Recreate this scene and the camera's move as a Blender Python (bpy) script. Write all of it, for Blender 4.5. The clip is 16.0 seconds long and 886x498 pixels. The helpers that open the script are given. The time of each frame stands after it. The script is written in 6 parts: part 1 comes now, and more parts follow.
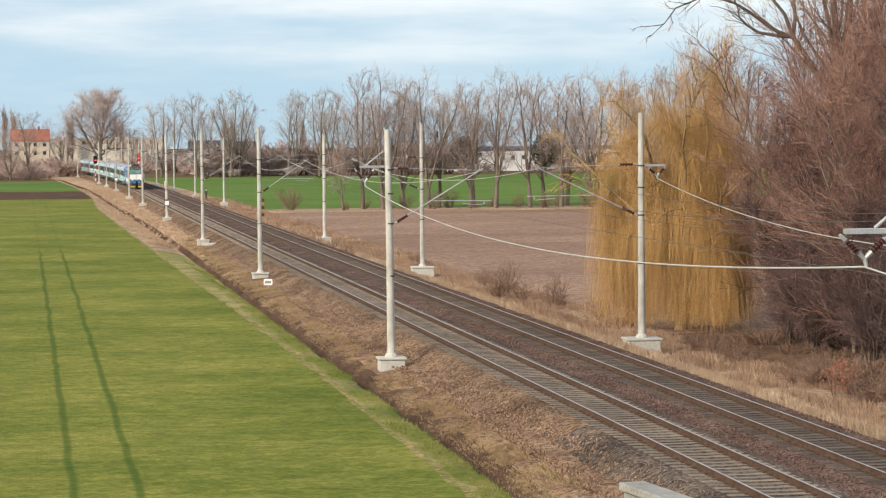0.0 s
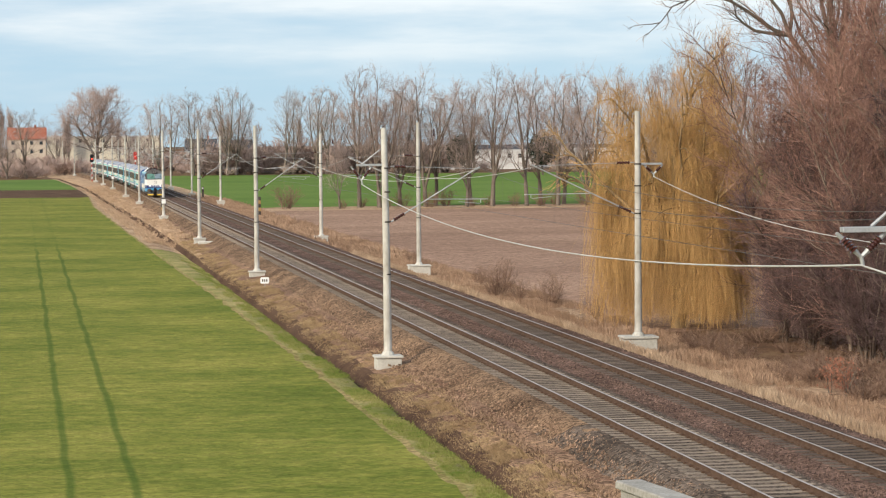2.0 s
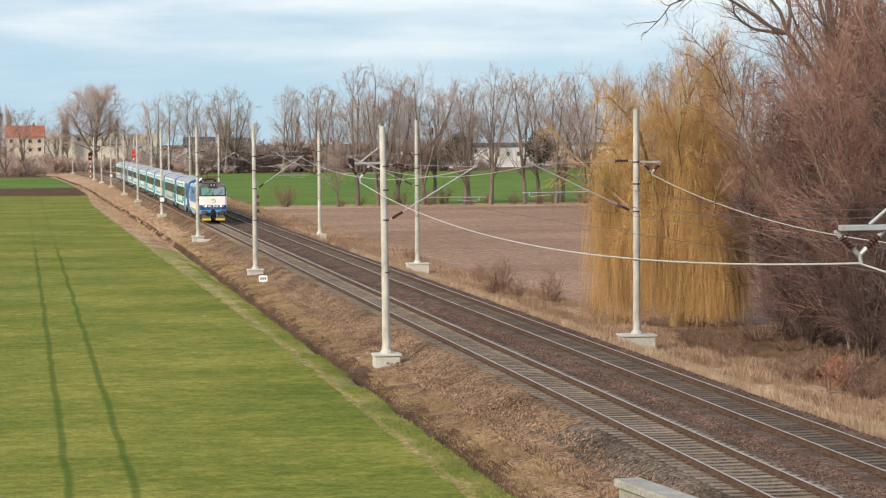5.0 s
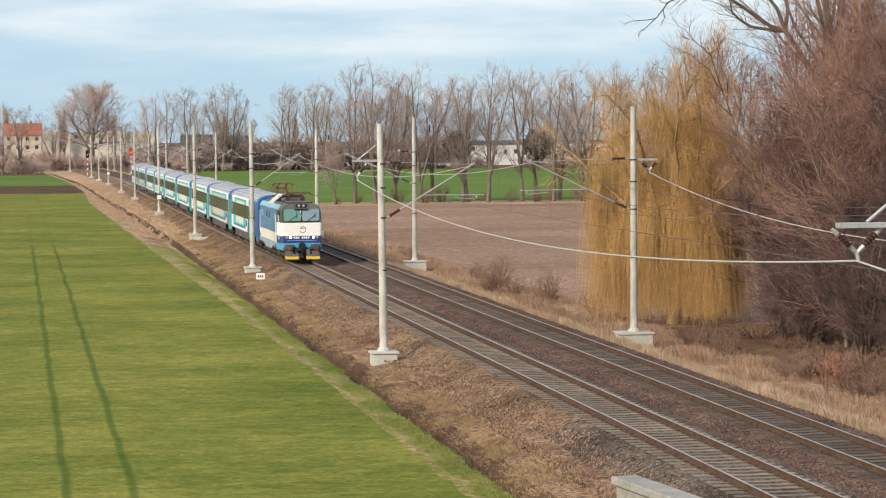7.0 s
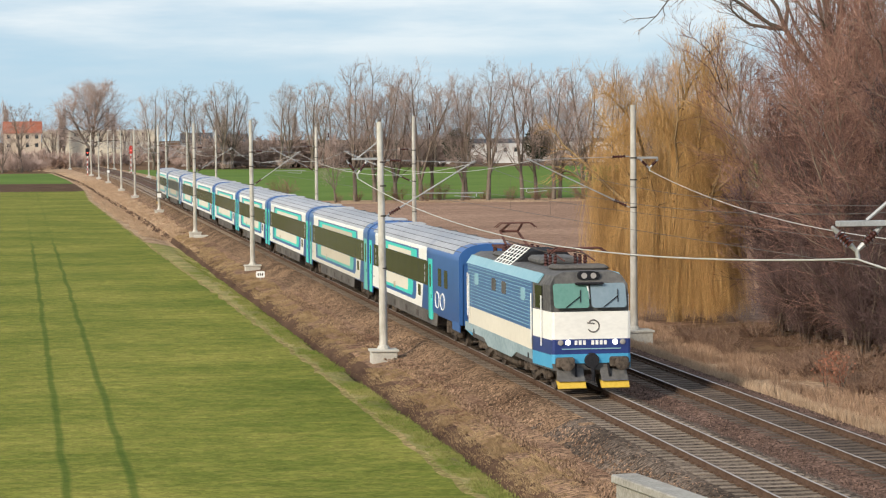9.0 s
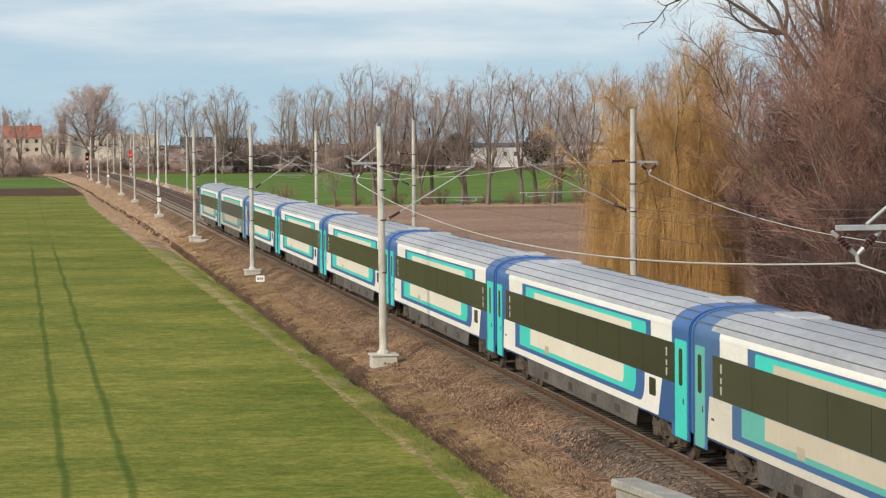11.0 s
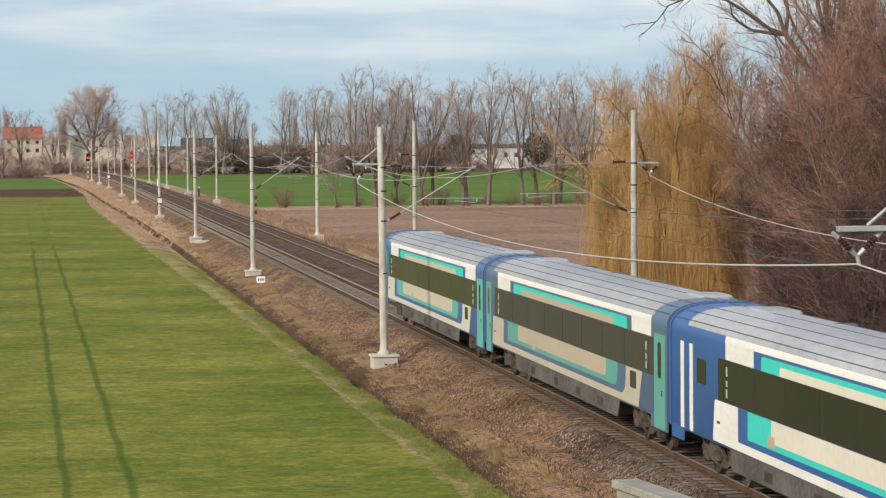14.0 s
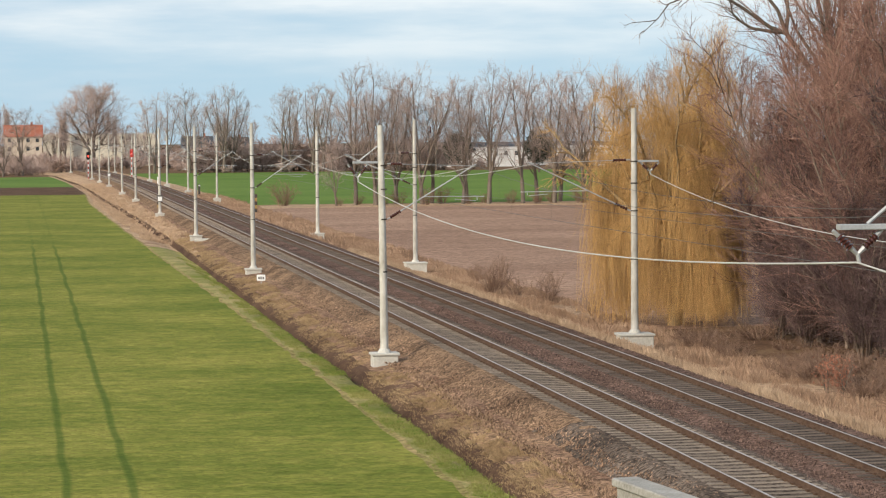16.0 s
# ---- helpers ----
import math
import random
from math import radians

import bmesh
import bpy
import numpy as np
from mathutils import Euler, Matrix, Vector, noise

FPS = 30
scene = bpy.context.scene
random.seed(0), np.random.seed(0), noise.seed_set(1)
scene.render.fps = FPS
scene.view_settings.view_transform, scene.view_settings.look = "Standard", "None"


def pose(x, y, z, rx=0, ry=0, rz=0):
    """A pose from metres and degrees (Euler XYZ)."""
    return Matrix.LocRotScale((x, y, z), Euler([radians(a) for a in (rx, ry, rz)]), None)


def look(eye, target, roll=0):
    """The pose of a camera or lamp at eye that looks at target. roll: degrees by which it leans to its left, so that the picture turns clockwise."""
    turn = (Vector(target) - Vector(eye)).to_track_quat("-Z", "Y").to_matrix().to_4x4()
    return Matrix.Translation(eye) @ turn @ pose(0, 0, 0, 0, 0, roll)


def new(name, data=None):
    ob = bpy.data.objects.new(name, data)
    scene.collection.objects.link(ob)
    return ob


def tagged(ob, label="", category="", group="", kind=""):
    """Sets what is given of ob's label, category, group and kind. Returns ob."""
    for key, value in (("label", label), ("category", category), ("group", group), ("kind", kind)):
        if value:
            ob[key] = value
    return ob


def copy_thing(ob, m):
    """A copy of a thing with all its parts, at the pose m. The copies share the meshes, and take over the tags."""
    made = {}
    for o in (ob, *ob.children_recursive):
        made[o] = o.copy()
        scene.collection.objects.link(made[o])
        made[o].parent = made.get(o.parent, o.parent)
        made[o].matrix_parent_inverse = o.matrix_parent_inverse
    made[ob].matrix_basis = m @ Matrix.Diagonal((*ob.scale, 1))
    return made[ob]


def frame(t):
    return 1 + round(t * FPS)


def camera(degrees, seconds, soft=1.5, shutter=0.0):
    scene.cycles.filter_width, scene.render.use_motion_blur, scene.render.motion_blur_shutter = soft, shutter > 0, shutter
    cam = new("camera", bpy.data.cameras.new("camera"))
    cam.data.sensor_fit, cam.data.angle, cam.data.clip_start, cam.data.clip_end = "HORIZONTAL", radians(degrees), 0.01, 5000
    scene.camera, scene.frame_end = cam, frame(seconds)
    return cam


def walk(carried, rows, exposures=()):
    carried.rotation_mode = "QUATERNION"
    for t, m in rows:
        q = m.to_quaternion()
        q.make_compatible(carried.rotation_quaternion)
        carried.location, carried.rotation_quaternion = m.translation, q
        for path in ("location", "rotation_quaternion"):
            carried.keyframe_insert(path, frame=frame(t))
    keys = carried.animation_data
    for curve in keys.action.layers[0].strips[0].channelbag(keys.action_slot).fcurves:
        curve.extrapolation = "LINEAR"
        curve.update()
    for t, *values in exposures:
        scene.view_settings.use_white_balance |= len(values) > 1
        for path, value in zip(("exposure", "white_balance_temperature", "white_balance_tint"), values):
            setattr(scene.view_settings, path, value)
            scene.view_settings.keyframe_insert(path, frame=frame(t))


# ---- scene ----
# camera: standing on a bridge beside the line, a long lens, a slow drift of the aim
cam = camera(20.106, 16.0, soft=1.2)
EYE = Vector((-17.243, 0.0, 8.263))


def aim(yaw, down):
    y, d = radians(yaw), radians(down)
    way = Vector((math.sin(y) * math.cos(d), math.cos(y) * math.cos(d), -math.sin(d)))
    return look(EYE, EYE + way * 100, -0.457)


AIMS = [(0, 9.0835, 2.4626), (0.5, 9.0997, 2.4749), (1, 9.113, 2.4977), (1.5, 9.1409, 2.5027), (2, 9.1593, 2.5016),
        (2.5, 9.1626, 2.5049), (3, 9.1657, 2.5086), (3.5, 9.1781, 2.5192), (4, 9.1832, 2.5233), (5.25, 9.199, 2.551),
        (6.5, 9.2272, 2.5818), (7, 9.2564, 2.5981), (7.5, 9.2614, 2.6071), (8, 9.2614, 2.6384), (8.5, 9.2614, 2.6538),
        (9, 9.2581, 2.6414), (10.25, 9.262, 2.584), (11.5, 9.2603, 2.5273), (12, 9.2447, 2.5252), (12.5, 9.2397, 2.5263),
        (13, 9.2304, 2.5375), (13.5, 9.2397, 2.5242), (14, 9.2477, 2.522), (14.5, 9.2768, 2.5375), (15, 9.2788, 2.5272),
        (15.5, 9.2614, 2.5425), (16, 9.2417, 2.5622)]
walk(cam, [(t, aim(a, b)) for t, a, b in AIMS], exposures=[(0, 0.24), (4, 0.23), (9, 0.20), (11.5, 0.0), (12.5, -0.01), (15, 0.09), (16, 0.18)])

# ---- light ----
SUN_FROM = Vector((-0.75, -0.62, 0.46)).normalized()
sun = new("sun", bpy.data.lights.new("sun", "SUN"))
sun.data.energy, sun.data.angle, sun.data.color = 3.3, radians(10), (1.0, 0.88, 0.72)
sun.matrix_world = look(SUN_FROM * 100, (0, 0, 0))

world = bpy.data.worlds.new("world")
scene.world = world
world.use_nodes = True
wn, wl = world.node_tree.nodes, world.node_tree.links
wn.clear()


def wnode(kind, **inputs):
    n = wn.new(kind)
    for key, value in inputs.items():
        n.inputs[key].default_value = value
    return n


sky = wn.new("ShaderNodeTexSky")
sky.sky_type, sky.sun_disc = "NISHITA", False
sky.sun_elevation = math.asin(SUN_FROM.z)
sky.sun_rotation = math.atan2(SUN_FROM.x, SUN_FROM.y)
coord = wn.new("ShaderNodeTexCoord")
sep = wn.new("ShaderNodeSeparateXYZ")
wl.new(coord.outputs["Generated"], sep.inputs[0])
stretch = wn.new("ShaderNodeMapping")
stretch.inputs["Scale"].default_value = (9, 9, 62)
stretch.inputs["Location"].default_value = (1.3, 0.4, 0.25)
wl.new(coord.outputs["Generated"], stretch.inputs["Vector"])
cloud = wnode("ShaderNodeTexNoise", Scale=1.0, Detail=6.0, Roughness=0.55)
wl.new(stretch.outputs[0], cloud.inputs["Vector"])
# cloud cover: a clear band low over the horizon, closed cloud higher up
rise = wnode("ShaderNodeMapRange", **{"From Min": 0.006, "From Max": 0.062, "To Min": -0.50, "To Max": 0.40})
wl.new(sep.outputs["Z"], rise.inputs["Value"])
add = wn.new("ShaderNodeMath")
add.operation = "ADD"
wl.new(cloud.outputs["Fac"], add.inputs[0])
wl.new(rise.outputs[0], add.inputs[1])
cover = wn.new("ShaderNodeValToRGB")
cover.color_ramp.elements[0].position, cover.color_ramp.elements[1].position = 0.12, 0.86
wl.new(add.outputs[0], cover.inputs[0])
tone = wn.new("ShaderNodeValToRGB")
tone.color_ramp.elements[0].position, tone.color_ramp.elements[1].position = 0.36, 0.66
tone.color_ramp.elements[0].color = (0.53, 0.64, 0.78, 1)
tone.color_ramp.elements[1].color = (0.78, 0.84, 0.92, 1)
wl.new(cloud.outputs["Fac"], tone.inputs[0])
clear = wn.new("ShaderNodeValToRGB")
clear.color_ramp.elements[0].position, clear.color_ramp.elements[1].position = 0.0, 0.05
clear.color_ramp.elements[0].color = (0.46, 0.66, 0.82, 1)
clear.color_ramp.elements[1].color = (0.27, 0.53, 0.78, 1)
wl.new(sep.outputs["Z"], clear.inputs[0])
skymix = wn.new("ShaderNodeMixRGB")
skymix.blend_type = "MIX"
wl.new(cover.outputs["Color"], skymix.inputs["Fac"])
wl.new(clear.outputs["Color"], skymix.inputs["Color1"])
wl.new(tone.outputs["Color"], skymix.inputs["Color2"])
back_sky = wnode("ShaderNodeBackground", Strength=0.03)
wl.new(sky.outputs[0], back_sky.inputs["Color"])
back_cloud = wnode("ShaderNodeBackground", Strength=0.77)
wl.new(skymix.outputs[0], back_cloud.inputs["Color"])
both = wn.new("ShaderNodeAddShader")
wl.new(back_sky.outputs[0], both.inputs[0])
wl.new(back_cloud.outputs[0], both.inputs[1])
wout = wn.new("ShaderNodeOutputWorld")
wl.new(both.outputs[0], wout.inputs["Surface"])
# ---- materials ----
MATS = {}


def material(name, c1, c2=None, scale=1.0, rough=0.8, metal=0.0, fine=12.0, bump=0.0, c3=None, stretch=None, vary=0.0, emit=None, island=0.0, spec=0.03, cells=None):
    """A surface of two or three colours in patches (scale) broken by grain (fine), with relief; vary: change from object to object."""
    if name in MATS:
        return MATS[name]
    m = bpy.data.materials.new(name)
    m.use_nodes = True
    n, l = m.node_tree.nodes, m.node_tree.links
    b = n["Principled BSDF"]
    b.inputs["Roughness"].default_value, b.inputs["Metallic"].default_value = rough, metal
    b.inputs["Specular IOR Level"].default_value = spec
    tc = n.new("ShaderNodeTexCoord")
    mp = n.new("ShaderNodeMapping")
    mp.inputs["Scale"].default_value = stretch or (1, 1, 1)
    l.new(tc.outputs["Object"], mp.inputs["Vector"])
    big = n.new("ShaderNodeTexNoise")
    big.inputs["Scale"].default_value, big.inputs["Detail"].default_value = scale, 4
    small = n.new("ShaderNodeTexNoise")
    small.inputs["Scale"].default_value, small.inputs["Detail"].default_value = scale * fine, 3
    for t in (big, small):
        l.new(mp.outputs[0], t.inputs["Vector"])
    ramp = n.new("ShaderNodeValToRGB")
    ramp.color_ramp.elements[0].position, ramp.color_ramp.elements[1].position = 0.35, 0.65
    ramp.color_ramp.elements[0].color = (*c1, 1)
    ramp.color_ramp.elements[1].color = (*(c2 or [min(1, c * 1.18) for c in c1]), 1)
    if c3:
        e = ramp.color_ramp.elements.new(0.5)
        e.color = (*c3, 1)
    mean = n.new("ShaderNodeMath")
    mean.operation = "MULTIPLY_ADD"
    mean.inputs[1].default_value = 0.55
    half = n.new("ShaderNodeMath")
    half.operation = "MULTIPLY"
    half.inputs[1].default_value = 0.45
    l.new(small.outputs["Fac"], half.inputs[0])
    l.new(big.outputs["Fac"], mean.inputs[0])
    l.new(half.outputs[0], mean.inputs[2])
    l.new(mean.outputs[0], ramp.inputs[0])
    colour = ramp.outputs[0]
    if vary or island:
        if vary:
            src = n.new("ShaderNodeObjectInfo").outputs["Random"]
        else:
            src = n.new("ShaderNodeNewGeometry").outputs["Random Per Island"]
        rng = n.new("ShaderNodeMapRange")
        amount = vary or island
        rng.inputs["To Min"].default_value, rng.inputs["To Max"].default_value = 1 - amount, 1 + amount
        l.new(src, rng.inputs["Value"])
        hsv = n.new("ShaderNodeHueSaturation")
        l.new(rng.outputs[0], hsv.inputs["Value"])
        l.new(colour, hsv.inputs["Color"])
        colour = hsv.outputs[0]
    if cells:
        # single stones or clods: every cell its own brightness
        vor = n.new("ShaderNodeTexVoronoi")
        vor.inputs["Scale"].default_value = cells[0]
        l.new(tc.outputs["Object"], vor.inputs["Vector"])
        one = n.new("ShaderNodeSeparateColor")
        l.new(vor.outputs["Color"], one.inputs[0])
        amt = n.new("ShaderNodeMapRange")
        amt.inputs["To Min"].default_value, amt.inputs["To Max"].default_value = 1 - cells[1], 1 + cells[1]
        l.new(one.outputs[0], amt.inputs["Value"])
        hs2 = n.new("ShaderNodeHueSaturation")
        l.new(amt.outputs[0], hs2.inputs["Value"])
        l.new(colour, hs2.inputs["Color"])
        colour = hs2.outputs[0]
    l.new(colour, b.inputs["Base Color"])
    if bump:
        bp = n.new("ShaderNodeBump")
        bp.inputs["Strength"].default_value, bp.inputs["Distance"].default_value = 0.6, bump
        l.new(small.outputs["Fac"], bp.inputs["Height"])
        l.new(bp.outputs[0], b.inputs["Normal"])
    if emit:
        b.inputs["Emission Color"].default_value = (*emit[0], 1)
        b.inputs["Emission Strength"].default_value = emit[1]
    MATS[name] = m
    return m


CONCRETE = material("concrete", (0.42, 0.40, 0.35), (0.60, 0.58, 0.52), 1.2, 0.85, fine=9, bump=0.01, vary=0.08)
MAST_CONCRETE = material("mast_concrete", (0.36, 0.33, 0.28), (0.63, 0.61, 0.55), 0.9, 0.8, fine=5, bump=0.006, stretch=(1, 1, 0.5), vary=0.1)
STEEL = material("galvanised_steel", (0.32, 0.325, 0.325), (0.50, 0.505, 0.50), 3, 0.5, 0.4, vary=0.05)
DARK_STEEL = material("dark_steel", (0.05, 0.045, 0.04), (0.11, 0.09, 0.08), 4, 0.7, 0.2)
RUST = material("rusty_rail_side", (0.075, 0.046, 0.032), (0.145, 0.094, 0.066), 3, 0.85, fine=8, bump=0.003)
RAIL_TOP = material("worn_rail_head", (0.33, 0.295, 0.265), (0.50, 0.46, 0.43), 0.6, 0.45, 0.35)
DARK_SLEEPER = material("dark_sleeper", (0.080, 0.062, 0.050), (0.19, 0.148, 0.118), 1.5, 0.9, bump=0.01, vary=0.25)
SLEEPER = material("sleeper_concrete", (0.15, 0.118, 0.09), (0.37, 0.296, 0.226), 1.5, 0.9, bump=0.01, vary=0.22)
BALLAST = material("ballast_stone", (0.070, 0.042, 0.032), (0.200, 0.125, 0.095), 0.35, 0.95, fine=26, bump=0.05, c3=(0.120, 0.075, 0.057), cells=(11, 0.65))
BALLAST_SIDE = material("brown_shoulder_stone", (0.088, 0.053, 0.032), (0.29, 0.182, 0.106), 0.3, 0.95, fine=26, bump=0.05, c3=(0.18, 0.116, 0.073), cells=(10, 0.7))
BALLAST_TRACK = material("ballast_between_rails", (0.064, 0.048, 0.037), (0.19, 0.146, 0.113), 0.35, 0.95, fine=26, bump=0.05, c3=(0.110, 0.084, 0.065), cells=(11, 0.65))
BALLAST_GREY = material("grey_ballast_stone", (0.040, 0.031, 0.026), (0.110, 0.086, 0.072), 0.4, 0.95, fine=26, bump=0.05, c3=(0.066, 0.052, 0.044), cells=(11, 0.55))
WIRE = material("catenary_wire", (0.50, 0.49, 0.45), (0.62, 0.61, 0.57), 2, 0.5, 0.2)
DARK_WIRE = material("contact_wire", (0.10, 0.09, 0.085), (0.16, 0.14, 0.12), 2, 0.5, 0.4)
PORCELAIN = material("brown_porcelain", (0.05, 0.018, 0.014), (0.09, 0.03, 0.022), 5, 0.25, spec=0.5)
DRY_GRASS = material("dry_grass", (0.22, 0.138, 0.092), (0.46, 0.32, 0.22), 0.3, 0.9, fine=9, c3=(0.33, 0.22, 0.148), island=0.2)
BRAMBLE = material("red_brown_bramble", (0.15, 0.092, 0.066), (0.31, 0.205, 0.145), 0.5, 0.9, island=0.25)
BARK = material("grey_bark", (0.11, 0.088, 0.072), (0.25, 0.205, 0.165), 1.5, 0.95, stretch=(1, 1, 0.3), vary=0.15)
TWIGS = material("bare_twigs", (0.29, 0.225, 0.197), (0.50, 0.40, 0.35), 0.4, 0.95, vary=0.15)
DARK_BARK = material("dark_bark", (0.075, 0.06, 0.048), (0.17, 0.14, 0.11), 1.5, 0.95, stretch=(1, 1, 0.3), vary=0.1)
RED_TWIGS = material("red_brown_twigs", (0.150, 0.082, 0.068), (0.44, 0.268, 0.205), 0.30, 0.95, c3=(0.255, 0.146, 0.114), island=0.4)
GREY_TWIGS = material("grey_brown_twigs", (0.070, 0.046, 0.044), (0.235, 0.158, 0.142), 0.30, 0.95, c3=(0.132, 0.086, 0.080), island=0.4)
WILLOW = material("golden_willow_twigs", (0.33, 0.195, 0.085), (0.62, 0.39, 0.17), 0.4, 0.85, c3=(0.48, 0.295, 0.12), island=0.3)
# far hedge twigs: distance haze is put into the colour, paler than bare_twigs
HAZED_TWIGS = material("hazed_far_twigs", (0.36, 0.265, 0.225), (0.58, 0.45, 0.385), 0.3, 0.95, vary=0.2)
PALE_BRANCH = material("pale_branches", (0.070, 0.050, 0.040), (0.30, 0.235, 0.180), 0.35, 0.9, fine=4)
WEATHERED = material("weathered_concrete", (0.24, 0.225, 0.195), (0.44, 0.42, 0.375), 1.0, 0.9, fine=12, bump=0.01)
EVERGREEN = material("evergreen_needles", (0.012, 0.022, 0.014), (0.03, 0.045, 0.025), 1.0, 0.9, island=0.2)


def add_math(n, l, op, a, b):
    m = n.new("ShaderNodeMath")
    m.operation = op
    for i, v in enumerate((a, b)):
        if isinstance(v, (int, float)):
            m.inputs[i].default_value = v
        else:
            l.new(v, m.inputs[i])
    return m.outputs[0]


def field_material():
    """Young winter crop: drill rows, thin yellow patches and the two pressed wheel lanes of the sprayer."""
    m = material("green_crop", (0.106, 0.133, 0.021), (0.265, 0.245, 0.055), 0.16, 0.9, fine=11, bump=0.05, c3=(0.172, 0.182, 0.034), stretch=(0.6, 0.8, 1), cells=(7, 0.22))
    n, l = m.node_tree.nodes, m.node_tree.links
    b = n["Principled BSDF"]
    colour = b.inputs["Base Color"].links[0].from_socket
    tc = n.new("ShaderNodeTexCoord")
    s = n.new("ShaderNodeSeparateXYZ")
    l.new(tc.outputs["Object"], s.inputs[0])
    wob = n.new("ShaderNodeTexNoise")
    wob.inputs["Scale"].default_value = 0.12
    l.new(tc.outputs["Object"], wob.inputs["Vector"])
    w = add_math(n, l, "MULTIPLY", add_math(n, l, "SUBTRACT", wob.outputs["Fac"], 0.5), 0.35)
    lanes = None
    for x0, slope in ((-16.85, -0.0068), (-15.15, -0.0062)):
        c = add_math(n, l, "ADD", add_math(n, l, "MULTIPLY", s.outputs["Y"], slope), x0 + 0.75)
        d = add_math(n, l, "ABSOLUTE", add_math(n, l, "ADD", add_math(n, l, "SUBTRACT", s.outputs["X"], c), w), 0)
        k = n.new("ShaderNodeMapRange")
        k.inputs["From Min"].default_value, k.inputs["From Max"].default_value = 0.06, 0.17
        k.inputs["To Min"].default_value, k.inputs["To Max"].default_value = 1, 0
        l.new(d, k.inputs["Value"])
        lanes = k.outputs[0] if lanes is None else add_math(n, l, "MAXIMUM", lanes, k.outputs[0])
    far = n.new("ShaderNodeMapRange")
    far.inputs["From Min"].default_value, far.inputs["From Max"].default_value = 205, 230
    far.inputs["To Min"].default_value, far.inputs["To Max"].default_value = 0.65, 0.15
    l.new(s.outputs["Y"], far.inputs["Value"])
    mix = n.new("ShaderNodeMixRGB")
    l.new(add_math(n, l, "MULTIPLY", lanes, far.outputs[0]), mix.inputs["Fac"])
    l.new(colour, mix.inputs["Color1"])
    mix.inputs["Color2"].default_value = (0.048, 0.092, 0.014, 1)
    l.new(mix.outputs[0], b.inputs["Base Color"])
    return m


CROP = field_material()
FAR_CROP = material("far_green_crop", (0.088, 0.15, 0.030), (0.145, 0.21, 0.046), 0.03, 0.9, fine=30)
PLOUGH = material("ploughed_earth", (0.215, 0.130, 0.088), (0.38, 0.246, 0.170), 0.05, 0.95, fine=40, bump=0.08, c3=(0.29, 0.181, 0.125), stretch=(0.5, 1.0, 1), cells=(4, 0.3))
VERGE = material("dry_verge", (0.24, 0.150, 0.095), (0.54, 0.385, 0.245), 0.12, 0.95, fine=22, bump=0.08, c3=(0.39, 0.26, 0.16), cells=(5, 0.3))
MARGIN = material("grassy_margin", (0.16, 0.19, 0.030), (0.46, 0.36, 0.16), 0.3, 0.95, fine=25, bump=0.05, c3=(0.26, 0.23, 0.085))
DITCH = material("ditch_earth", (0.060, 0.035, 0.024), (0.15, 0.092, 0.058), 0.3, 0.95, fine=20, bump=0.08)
BANK = material("stony_bank", (0.120, 0.064, 0.039), (0.36, 0.228, 0.130), 0.22, 0.95, fine=30, bump=0.06, c3=(0.22, 0.135, 0.088), cells=(8, 0.55))
DRY_MARGIN = material("dry_margin", (0.17, 0.16, 0.045), (0.36, 0.26, 0.12), 0.4, 0.95, fine=15, cells=(6, 0.3))
LITTER = material("woodland_litter", (0.10, 0.058, 0.038), (0.24, 0.155, 0.09), 0.25, 0.95, fine=20, bump=0.1, c3=(0.16, 0.095, 0.058))
# ---- the lie of the line ----
BEND, RADIUS = 430.0, 7600.0
SPACING = 3.985          # between the two track centres
SPEED, FRONT_AT_9 = 43.26, 76.3


def bend(y):
    return -(y - BEND) ** 2 / (2 * RADIUS) if y > BEND else 0.0


def turn(y):
    return math.atan((y - BEND) / RADIUS) if y > BEND else 0.0


def span(y, table):
    """Straight lines between (y, value) rows."""
    return float(np.interp(y, [r[0] for r in table], [r[1] for r in table]))


EDGE = [(-200, -5.35), (63, -5.35), (100, -5.45), (140, -5.8), (190, -6.6), (250, -7.3), (300, -7.9), (361, -8.6), (430, -8.0), (650, -10.0), (800, -25), (1000, -60)]
DITCHX = [(-200, -4.95), (180, -5.0), (230, -5.1), (307, -5.6), (412, -7.0), (650, -9.0), (800, -20), (1000, -50)]


def mesh_object(name, verts, faces, mats, slots=None, parent=None, smooth=False):
    me = bpy.data.meshes.new(name)
    me.from_pydata(verts, [], faces)
    for m in mats if isinstance(mats, (list, tuple)) else [mats]:
        me.materials.append(m)
    if slots is not None:
        me.polygons.foreach_set("material_index", slots)
    if smooth:
        me.polygons.foreach_set("use_smooth", [True] * len(me.polygons))
    me.update()
    ob = new(name, me)
    if parent:
        ob.parent = parent
    return ob


def ground_height(x, y):
    """Height of the land outside the ballast."""
    o = bend(y)
    e, d = span(y, EDGE), span(y, DITCHX)
    u = x - o
    bank = [(-9e3, -0.95), (e - 2.0, -0.95), (e - 0.1, -0.93), (d, -1.52), (d + 0.35, -1.04), (d + 0.6, -0.95), (-3.0, -0.72), (-2.3, -0.6), (2, -0.6), (5.9, -0.6), (6.2, -0.36), (6.5, -0.38), (7.3, -0.80), (8.5, -1.06), (11.5, -1.2), (16, -1.1), (9e3, -1.0)]
    return float(np.interp(u, [b[0] for b in bank], [b[1] for b in bank]))


